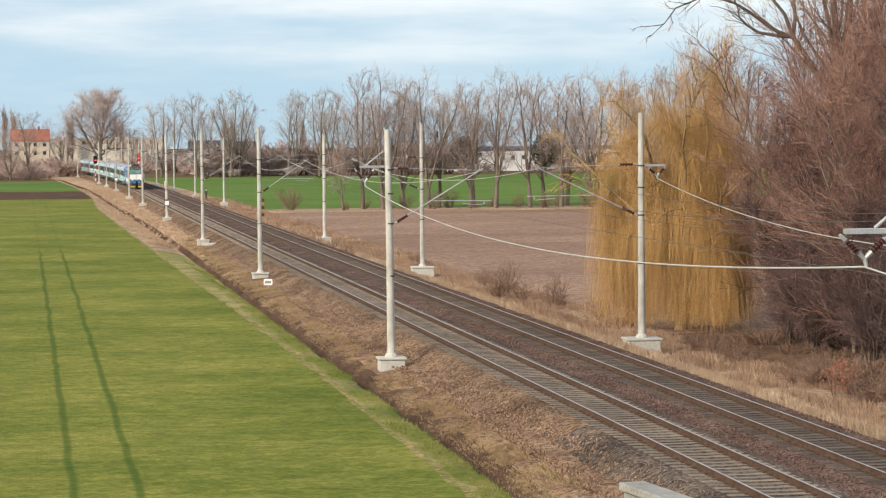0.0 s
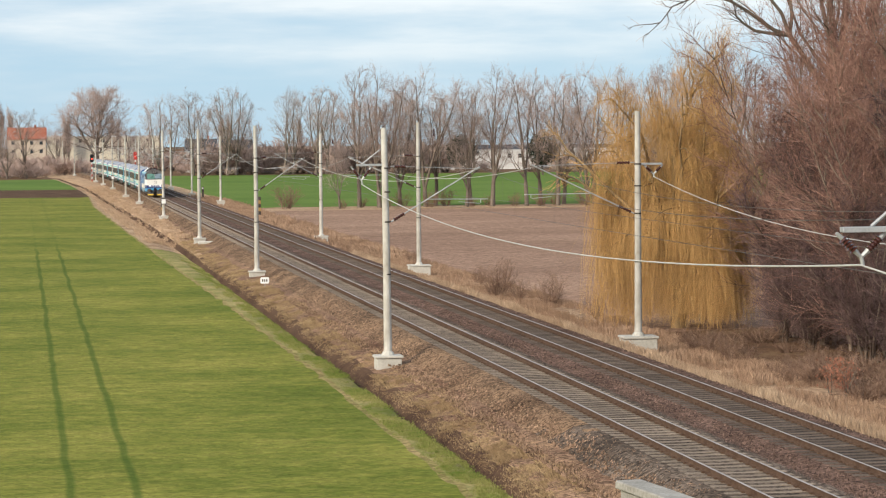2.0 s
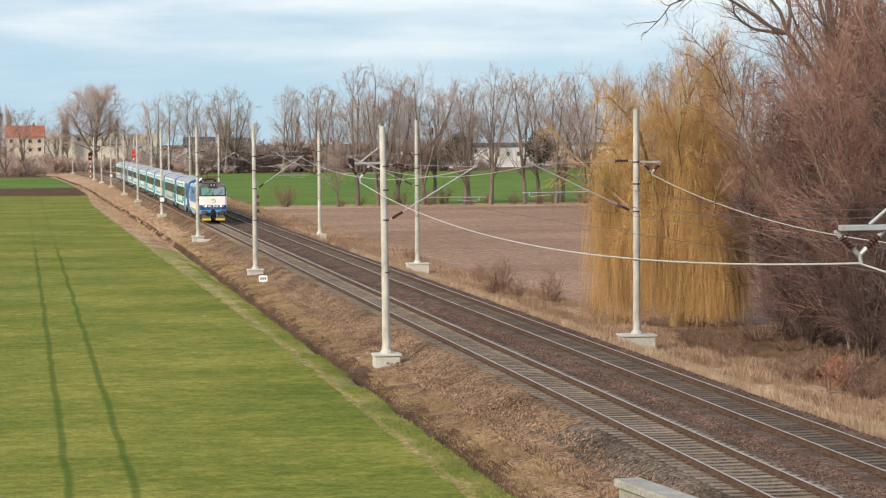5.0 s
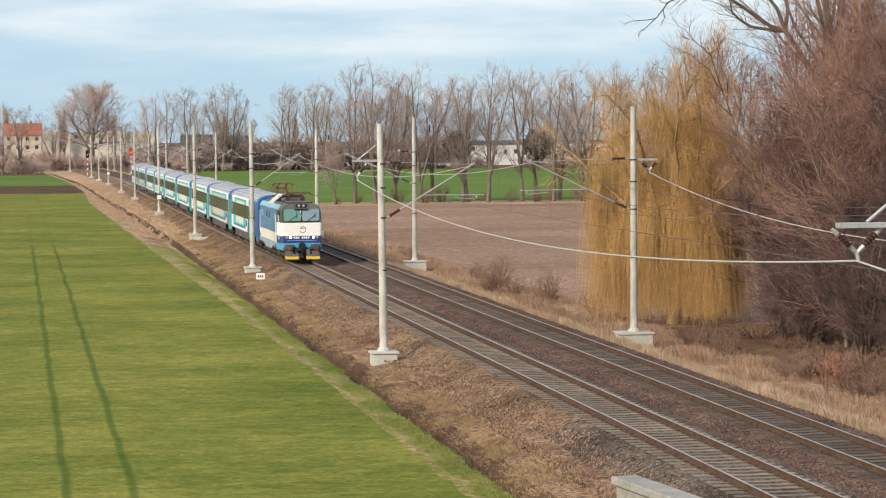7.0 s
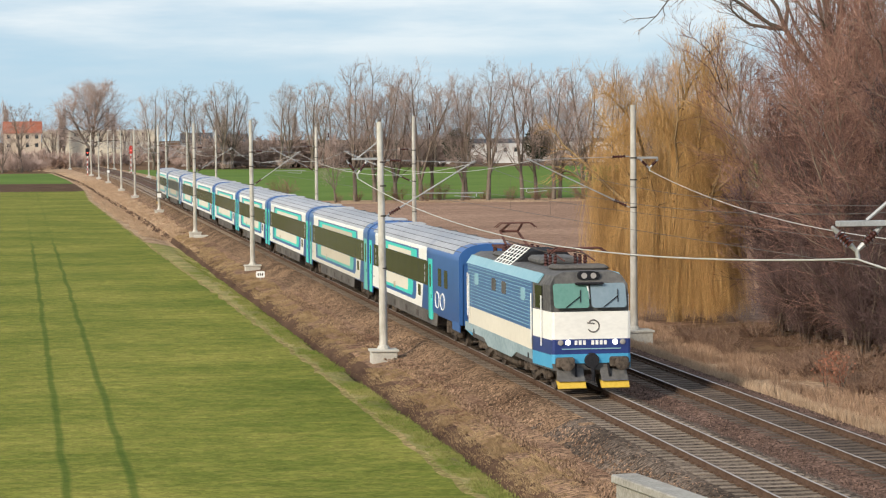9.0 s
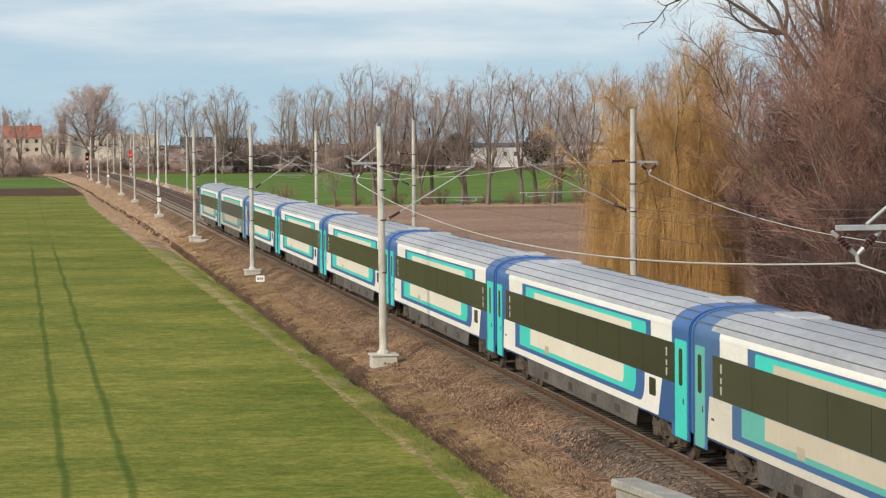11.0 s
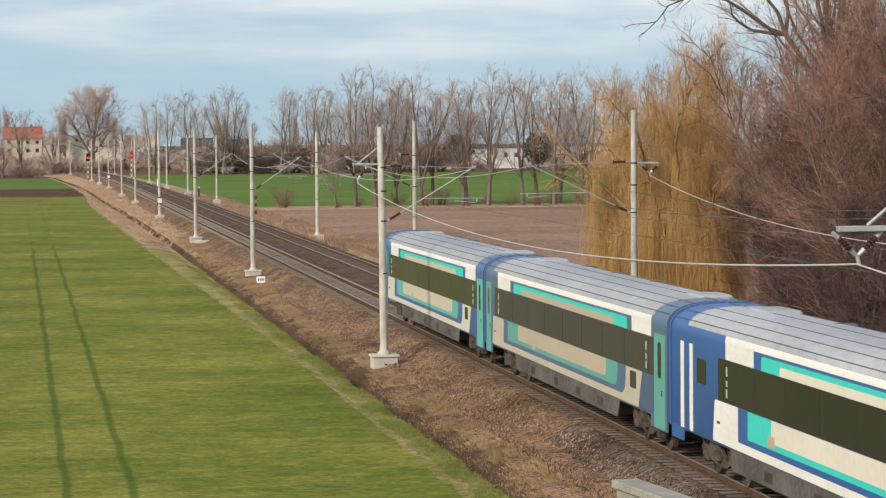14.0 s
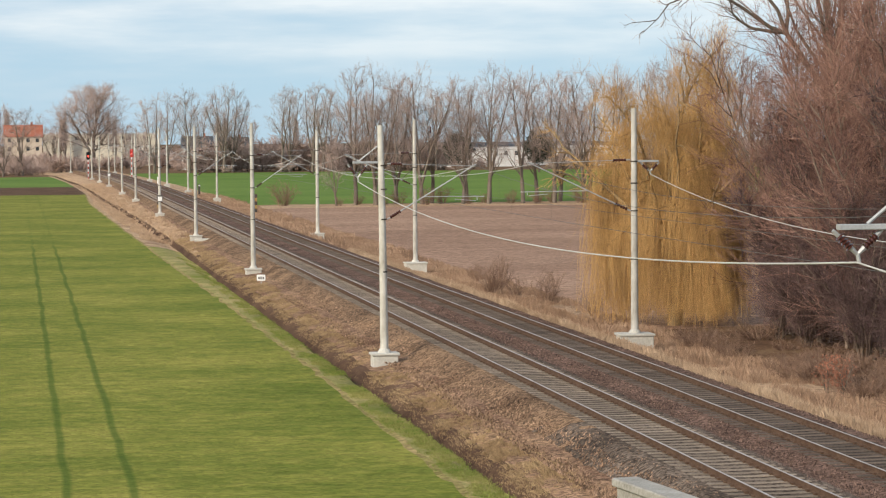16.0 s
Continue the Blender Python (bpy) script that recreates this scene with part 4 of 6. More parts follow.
    for x0, x1, m in ((-1.17, -0.04, GREEN_GLASS), (0.04, 1.17, BLUE_GLASS)):
        s = Shape()
        o = rounded(x0, x1, 2.74, 3.5, 0.1, 4)
        k = len(o)
        v = [(x, Y(0.545 + rake(z)) - 0.012, z) for x, z in o] + [(x, Y(0.545 + rake(z)) + 0.05, z) for x, z in o]
        s.add(v, [tuple(range(k)), tuple(range(2 * k - 1, k - 1, -1))] + [(i, (i + 1) % k, (i + 1) % k + k, i + k) for i in range(k)])
        g = part("windscreen", s, m, c, "tinted windscreen pane")
        s = Shape()
        xm = (x0 + x1) / 2
        s.tube([(xm - 0.2, Y(0.545 + rake(2.76)) - 0.05, 2.76), (xm + 0.28, Y(0.545 + rake(3.1)) - 0.05, 3.1)], 0.016, 5)
        s.tube([(xm + 0.28, Y(0.545 + rake(2.95)) - 0.05, 2.92), (xm + 0.3, Y(0.545 + rake(3.3)) - 0.05, 3.3)], 0.014, 5)
        part("wiper", s, RUBBER, g)
    s = Shape()
    s.tube([(0.0, Y(0.8) - 0.04, 3.0), (-0.06, Y(0.84) - 0.04, 3.42)], 0.025, 6)
    part("centre_handrail", s, LETTER, c)
    for x, r, m, nm in ((-0.76, 0.085, LAMP_ON, "headlamp"), (0.76, 0.085, LAMP_ON, "headlamp"), (-1.0, 0.09, LAMP_OFF, "tail_lamp"), (1.0, 0.09, LAMP_OFF, "tail_lamp")):
        s = Shape()
        s.tube([(x, Y(0.56), 1.66), (x, Y(0.48), 1.66), (x, Y(0.465), 1.66)], [r, r, r * 0.7], 14)
        part(nm, s, m, c, "lit round headlamp" if m == LAMP_ON else "unlit round tail lamp", smooth=True)
    s = Shape()
    s.prism(rounded(-0.36, 0.36, 3.62, 3.86, 0.11, 5), 1, Y(0.86), Y(1.3))
    h = part("top_lamp_housing", s, RUBBER, c)
    for x in (-0.15, 0.15):
        s = Shape()
        s.tube([(x, Y(0.88), 3.74), (x, Y(0.84), 3.74)], 0.095, 12)
        part("top_lamp", s, LAMP_OFF, h)
    s = Shape()
    s.box(-0.45, 0.45, Y(0.70), Y(0.9), 3.46, 3.53, chamfer=0.02)
    part("sun_visor", s, RUBBER, c)
    # ring badge and bars in place of the running number
    s = Shape()
    s.tube([(0.06 + 0.19 * math.cos(a), Y(0.51), 2.17 + 0.19 * math.sin(a)) for a in np.linspace(-2.6, 2.3, 15)], 0.022, 4)
    s.tube([(-0.14, Y(0.51), 2.28), (0.1, Y(0.51), 2.24)], 0.022, 4)
    part("badge", s, SKIRT, c, "grey ring badge")
    for k in range(8):
        x = -0.5 + k * 0.135
        if k == 3:
            continue
        s = Shape()
        s.box(x - 0.045, x + 0.045, Y(0.505), Y(0.52), 1.58, 1.72)
        part("number_bar", s, LETTER, c)
    s = Shape()
    s.box(-0.95, 0.95, Y(0.49), Y(0.52), 1.44, 1.47)
    part("trim_line", s, LOCO_PALE, c)
    # coupling, buffers, ploughs
    s = Shape()
    s.tube([(0, Y(0.55), 1.08), (0, Y(0.4), 1.08)], [0.26, 0.22], 14)
    s.tube([(0, Y(0.5), 0.9), (0, Y(0.25), 0.72), (0, Y(0.3), 0.45)], 0.06, 8)
    part("coupling", s, RUBBER, c)
    for x in (-0.87, 0.87):
        s = Shape()
        s.tube([(x, Y(0.6), 1.02), (x, Y(0.12), 1.02), (x, Y(0.1), 1.02), (x, Y(0.02), 1.02), (x, Y(0.0), 1.02)], [0.13, 0.12, 0.22, 0.22, 0.16], 14)
        s.box(x - 0.3, x + 0.3, Y(0.3), Y(0.6), 0.86, 1.2, chamfer=0.05)
        part("buffer", s, GRIME, c, "round steel buffer", smooth=True)
        s = Shape()
        s.prism([(Y(0.55), 0.85), (Y(0.25), 0.5), (Y(0.18), 0.46), (Y(0.6), 0.46)], 0, x * 0.8 - 0.42, x * 0.8 + 0.42)
        part("plough", s, LOCO_GREY, c)
        s = Shape()
        s.prism([(Y(0.25), 0.46), (Y(0.14), 0.25), (Y(0.24), 0.22), (Y(0.6), 0.46)], 0, x * 0.8 - 0.44, x * 0.8 + 0.44)
        part("plough_edge", s, YELLOW, c, "yellow plough blade")
        s = Shape()
        s.tube([(x * 0.6, Y(0.5), 1.0), (x * 0.62, Y(0.3), 0.6)], 0.035, 6)
        part("brake_hose", s, RUBBER, c)
    # roof equipment
    s = Shape()
    s.box(-0.9, 0.9, Y(1.9), Y(3.0), 3.84, 4.02, chamfer=0.08)
    part("roof_hump", s, SKIRT, c)
    s = Shape()
    for k in range(6):
        u = 7.7 + k * 0.55
        s.tube([(-1.25, Y(u), 3.75), (-0.55, Y(u), 4.32)], 0.02, 4)
    for k in range(6):
        q = k / 5
        s.tube([(-1.25 + 0.7 * q, Y(7.6), 3.75 + 0.57 * q), (-1.25 + 0.7 * q, Y(10.55), 3.75 + 0.57 * q)], 0.02, 4)
    part("resistor_grille", s, LETTER, c, "pale lattice grille on the roof slope")
    s = Shape()
    s.prism([(-1.12, 3.74), (-0.5, 4.22), (0.7, 4.22), (1.2, 3.74)], 1, Y(7.6), Y(10.6))
    part("resistor_bank", s, RUBBER, c)
    s = Shape()
    s.box(-0.7, 0.7, Y(5.0), Y(7.3), 3.84, 4.12, chamfer=0.1)
    part("roof_box", s, LOCO_GREY, c)
    s = Shape()
    s.box(-1.0, 0.95, Y(10.7), Y(12.4), 3.84, 4.02, chamfer=0.08)
    part("resistor_housing", s, LOCO_GREY, c)
    for u in (3.4, 4.2, 4.9, 11.2, 12.2):
        for x in (-0.55, 0.45):
            s = Shape()
            pts = [(x, Y(u), 3.86 + 0.05 * k) for k in range(9)]
            s.tube(pts, [0.045 if k % 2 else 0.075 for k in range(9)], 8)
            part("roof_insulator", s, PORCELAIN, c, smooth=True)
    s = Shape()
    s.tube([(-0.55, Y(3.4), 4.3), (-0.55, Y(12.2), 4.42)], 0.02, 5)
    s.tube([(0.45, Y(3.4), 4.3), (0.45, Y(12.2), 4.35)], 0.02, 5)
    part("roof_busbar", s, DARK_STEEL, c)
    # lowered front pantograph
    s = Shape()
    for x in (-0.5, 0.5):
        s.tube([(x, Y(2.2), 4.15), (x, Y(4.9), 4.4)], 0.03, 5)
        s.tube([(x * 0.4, Y(4.9), 4.35), (x * 0.9, Y(2.3), 4.5)], 0.025, 5)
    for u in (2.2, 2.6):
        s.tube([(-0.95, Y(u), 4.38), (-0.7, Y(u), 4.55), (0.7, Y(u), 4.55), (0.95, Y(u), 4.38)], 0.03, 5)
    s.tube([(-0.5, Y(4.9), 4.35), (0.5, Y(4.9), 4.35)], 0.05, 6)
    part("front_pantograph", s, RUSTY_STEEL, c, "folded rust-brown pantograph")
    s = Shape()
    for x in (-0.4, 0.4):
        s.tube([(x, Y(12.6), 4.15), (x * 0.8, Y(14.3), 4.65)], 0.05, 5)
        s.tube([(x * 0.8, Y(14.3), 4.65), (x * 0.6, Y(13.0), 4.97)], 0.045, 5)
    for u in (12.8, 13.2):
        s.tube([(-0.75, Y(u), 4.84), (-0.55, Y(u), 5.0), (0.55, Y(u), 5.0), (0.75, Y(u), 4.84)], 0.022, 5)
    s.tube([(-0.35, Y(14.3), 4.65), (0.35, Y(14.3), 4.65)], 0.055, 6)
    s.box(-0.6, 0.6, Y(12.4), Y(14.6), 4.08, 4.16)
    part("rear_pantograph", s, RUSTY_STEEL, c, "raised rust-brown pantograph")
    for u in (12.6, 14.4):
        for x in (-0.5, 0.5):
            s = Shape()
            s.tube([(x, Y(u), 3.84), (x, Y(u), 4.1)], 0.08, 8)
            part("roof_insulator", s, PORCELAIN, c)
    for u in (4.0, 12.74):
        bogie(c, Y(u), 3.2, 0.62)
    s = Shape()
    s.box(-1.2, 1.2, Y(6.4), Y(10.4), 0.35, 0.8, chamfer=0.08)
    s.box(-1.0, 1.0, Y(0.9), Y(15.8), 0.6, 0.85)
    part("underframe", s, GRIME, c)
    return c


loco = locomotive()
VEHICLES.append((loco, 8.37))
clean = coach(CLEAN, "blue, white and turquoise coach with dark window band, clean paint")
worn = coach(WORN, "blue, cream and turquoise coach with dark window band, worn paint")
dusty = coach(DUSTY, "dust-covered coach with faded turquoise and cream paint")
bike = coach(CLEAN, "coach with a blue cycle compartment marked by white rings", "bike")
service = coach(CLEAN, "coach with a blue end compartment and two white bars", "service")
for k in range(9):
    if k == 0:
        c = bike
    elif k == 1:
        c = worn
    elif k == 2:
        c = clean
    elif k == 6:
        c = service
    elif k == 7:
        c = dusty
    elif k == 8:
        c = copy_thing(worn, pose(0, 0, 0))
    else:
        c = copy_thing(clean, pose(0, 0, 0))
    VEHICLES.append((c, 16.74 + 26.4 * (k + 0.5)))
# ---- trees and shrubs ----
def rand_dir(rng, d, spread):
    """A way that leans off d by up to spread radians."""
    d = d.normalized()
    side = d.cross(Vector((rng.uniform(-1, 1), rng.uniform(-1, 1), rng.uniform(-1, 1)))).normalized()
    a = spread * (0.55 + 0.45 * rng.random())
    return (d * math.cos(a) + side * math.sin(a)).normalized()


def limb(shape, rng, start, way, length, r0, r1, segs=4, wander=0.12, lift=0.0, n=4):
    """A bent tapering branch; returns its points."""
    pts, rad, p, d = [Vector(start)], [r0], Vector(start), Vector(way).normalized()
    for i in range(segs):
        d = (d + Vector((rng.gauss(0, wander), rng.gauss(0, wander), rng.gauss(0, wander) + lift))).normalized()
        p = p + d * length / segs
        pts.append(p.copy())
        rad.append(r0 + (r1 - r0) * (i + 1) / segs)
    shape.tube(pts, rad, n, caps=False)
    return pts


def along(pts, t):
    k = min(int(t * (len(pts) - 1)), len(pts) - 2)
    q = t * (len(pts) - 1) - k
    return pts[k].lerp(pts[k + 1], q), (pts[k + 1] - pts[k]).normalized()


def bare_tree(seed, height, bole=0.18, stems=3, spread=0.16, wide=0.25, trunk_r=0.30, scaffolds=9, subs=6, twigs=5, sprigs=4, twig_r=0.010, rise=0.035, angle=0.85, low=0.14, arm=0.36):
    """Trunk and twig shapes of a leafless tree at the origin: leaders with upswept boughs that fill a rounded crown."""
    rng = random.Random(seed)
    wood, fine = Shape(), Shape()
    mid, tall = height * (1 + low) / 2, height * (1 - low) / 2
    off = Vector((rng.uniform(0, 50), rng.uniform(0, 50), 0))

    def inside(p):
        h = (p.z - mid) / tall
        edge = wide * height * (1 + 0.22 * noise.noise((p.x * 0.35 + off.x, p.y * 0.35 + off.y, p.z * 0.35)))
        return abs(h) ** 2.4 + (math.hypot(p.x, p.y) / edge) ** 2 < 1.0

    def bough(shape, start, way, length, r0, r1, segs, wander, lift, n):
        pts, rad, p, d = [Vector(start)], [r0], Vector(start), Vector(way).normalized()
        for i in range(segs):
            d = (d + Vector((rng.gauss(0, wander), rng.gauss(0, wander), rng.gauss(0, wander) + lift))).normalized()
            p = p + d * length / segs
            pts.append(p.copy())
            rad.append(r0 + (r1 - r0) * (i + 1) / segs)
            if i and p.z > height * 0.3 and not inside(p):
                rad[-1] = r1
                break
        shape.tube(pts, rad, n, caps=False)
        return pts

    base = limb(wood, rng, (0, 0, -0.4), (0, 0, 1), height * bole + 0.4, trunk_r * 1.2, trunk_r, 3, 0.03, n=8)
    turn0 = rng.uniform(0, 6.28)
    for k in range(stems):
        a = turn0 + 2 * math.pi * (k + rng.uniform(-0.2, 0.2)) / stems
        tilt = spread * (rng.uniform(0.1, 0.3) if k == 0 else rng.uniform(0.6, 1.35))
        start = base[-1] - Vector((0, 0, height * bole * rng.uniform(0, 0.3) * (k > 0)))
        r = trunk_r * (0.8 if k == 0 else rng.uniform(0.5, 0.72))
        stem = bough(wood, start, (math.cos(a) * tilt, math.sin(a) * tilt, 1), height * (0.99 - bole), r, 0.02, 10, 0.055, 0.02, 6)
        for j in range(scaffolds):
            t = 0.04 + 0.92 * (j + rng.random()) / scaffolds
            p, d = along(stem, t)
            b = j * 2.4 + rng.uniform(-0.5, 0.5)
            ang = angle * rng.uniform(0.75, 1.25) * (1.0 - 0.15 * t)
            way = Vector((math.cos(b) * math.sin(ang), math.sin(b) * math.sin(ang), math.cos(ang))) + d * 0.3
            l1 = height * (arm - 0.47 * arm * t) * rng.uniform(0.75, 1.15)
            rb = max(r * 0.42 * (1.05 - 0.8 * t), twig_r * 2.5)
            c = bough(wood, p, way, l1, rb, twig_r * 1.5, 6, 0.10, rise, 5)
            for i in range(subs):
                q, e = along(c, 0.12 + 0.86 * (i + rng.random()) / subs)
                l2 = l1 * rng.uniform(0.28, 0.5)
                g = bough(wood if i < 2 else fine, q, rand_dir(rng, e, 0.75), l2, max(rb * 0.35, twig_r * 1.6), twig_r, 3, 0.12, rise * 1.3, 3)
                for m in range(twigs):
                    q2, e2 = along(g, 0.1 + 0.9 * (m + rng.random()) / twigs)
                    l3 = l2 * rng.uniform(0.35, 0.6)
                    o = bough(fine, q2, rand_dir(rng, e2, 0.7), l3, twig_r, twig_r * 0.7, 2, 0.14, rise, 3)
                    for h in range(sprigs):
                        q3, e3 = along(o, rng.uniform(0.15, 1.0))
                        limb(fine, rng, q3, rand_dir(rng, e3, 0.7), l3 * rng.uniform(0.45, 0.9), twig_r * 0.75, twig_r * 0.5, 1, 0.1, rise, n=3)
    return wood, fine


def plant_tree(name, wood, fine, m, label, category="tree", group="", mats=None):
    t = tagged(new(name), label, category, group)
    part("trunk", wood, (mats or (BARK, TWIGS))[0], t, smooth="all")
    part("crown", fine, (mats or (BARK, TWIGS))[1], t)
    t.matrix_basis = m
    return t


def woods():
    rng = random.Random(11)
    kinds = []
    for k, args in enumerate((dict(height=18, stems=3, wide=0.28, spread=0.30), dict(height=18, stems=2, wide=0.23, spread=0.2, bole=0.22), dict(height=18, stems=4, wide=0.30, spread=0.34, bole=0.13), dict(height=18, stems=3, wide=0.25, spread=0.25, bole=0.2, rise=0.06))):
        wood, fine = bare_tree(30 + k, **args)
        kinds.append(plant_tree("bare_tree", wood, fine, pose(0, 0, -50), "tall leafless tree with upswept grey-brown branches", group="tree line behind the ploughed field"))
    spots = [(23.6, 342, 9), (27.2, 347, 19.5), (29.8, 345, 19.6), (33.0, 350, 18.5), (38.6, 351, 16), (43.2, 350, 17.8), (53.0, 350, 18.4), (61.3, 350, 18.6), (35.8, 346, 19.4), (41.4, 345, 16.5), (45.6, 344, 19.4), (47.2, 352, 17.5), (50.6, 345, 19.3),
             (55.1, 345, 18.6), (57.4, 352, 17.5), (59.2, 344, 19.6), (63.6, 345, 19.4), (66.0, 351, 18), (69.5, 345, 19.6), (73, 348, 18), (77, 346, 19), (81, 347, 18), (86, 346, 19), (91, 349, 18),
             (23.7, 150, 15.2), (21.3, 152, 14.0), (25.8, 151, 15.0), (15.0, 690, 22), (18.9, 700, 22.5), (24.3, 690, 23.5), (29.5, 715, 20), (33.6, 690, 24.2), (37.2, 700, 24.5), (43, 720, 18), (50.0, 690, 23.8), (53.4, 705, 24), (58.7, 690, 24.9), (62.6, 700, 24), (68, 720, 23), (74, 700, 22), (82, 690, 23), (88, 715, 22), (95, 700, 24), (103, 690, 23)]
    first = [True] * 4
    for i, (x, y, h) in enumerate(spots):
        k = (i * 7 + i // 3) % 4
        m = pose(x + rng.uniform(-0.4, 0.4), y, -1.0, rng.uniform(-2, 2), rng.uniform(-2, 2), rng.uniform(0, 360))
        sc = h / 19.2
        if first[k]:
            t = kinds[k]
            first[k] = False
        else:
            t = copy_thing(kinds[k], m)
        t.matrix_basis = m @ Matrix.Diagonal((sc * rng.uniform(0.85, 1.05), sc * rng.uniform(0.85, 1.05), sc, 1))
    # the spreading tree far off beside the bend
    wood, fine = bare_tree(77, 25.5, bole=0.2, stems=4, spread=0.55, wide=0.42, trunk_r=0.75, scaffolds=14, subs=9, twigs=6, sprigs=4, angle=1.2, rise=0.015, twig_r=0.02, low=0.12, arm=0.55)
    plant_tree("spreading_tree", wood, fine, pose(0.7, 800, -1), "broad leafless tree with a round crown beside the line", group="trees by the bend")
    wood, fine = bare_tree(78, 18, bole=0.08, stems=2, spread=0.05, wide=0.085, trunk_r=0.3, scaffolds=16, subs=5, sprigs=2, twig_r=0.025, rise=0.3, angle=0.45, low=0.04)
    pop = plant_tree("columnar_poplar", wood, fine, pose(-8.6, 900, -1), "narrow leafless poplar with steep branches", group="trees by the bend")
    for x, y, s in ((-6.6, 902, 1.03), (8.8, 905, 1.0), (11.4, 900, 0.95), (-30.5, 905, 1.2), (-28, 900, 1.15), (-33, 910, 1.25), (47.5, 900, 0.95), (50.5, 905, 1.0), (76, 900, 0.95)):
        copy_thing(pop, pose(x, y, -1, 0, 0, rng.uniform(0, 360))).scale = (s, s, s)
    for x, y, s, k in ((-15.2, 880, 0.95, 1), (-20.7, 660, 0.95, 0), (-25.5, 650, 0.6, 2), (-11.0, 870, 0.8, 2), (14, 880, 0.8, 0), (20, 890, 0.75, 3), (-36, 700, 0.8, 1)):
        t = copy_thing(kinds[k], pose(x, y, -1, 0, 0, rng.uniform(0, 360)))
        t.scale = (s * 1.5, s * 1.5, s)


woods()


def shrub(seed, height, stems=14, spread=0.55, twig_r=0.012, subs=7, twigs=5):
    rng = random.Random(seed)
    wood, fine = Shape(), Shape()
    for k in range(stems):
        a = rng.uniform(0, 6.28)
        b = limb(wood, rng, (math.cos(a) * 0.25, math.sin(a) * 0.25, -0.2), (math.cos(a) * spread, math.sin(a) * spread, 1), height * rng.uniform(0.7, 1.05), 0.035, 0.012, 4, 0.12, 0.03, n=4)
        for j in range(subs):
            q, e = along(b, 0.15 + 0.85 * (j + rng.random()) / subs)
            l2 = height * rng.uniform(0.2, 0.4)
            c = limb(fine, rng, q, rand_dir(rng, e, 0.9), l2, twig_r * 1.3, twig_r, 2, 0.15, 0.05, n=3)
            for m in range(twigs):
                q2, e2 = along(c, rng.uniform(0.15, 0.95))
                limb(fine, rng, q2, rand_dir(rng, e2, 0.8), l2 * rng.uniform(0.3, 0.6), twig_r * 0.8, twig_r * 0.5, 1, 0.1, 0.03, n=3)
    return wood, fine


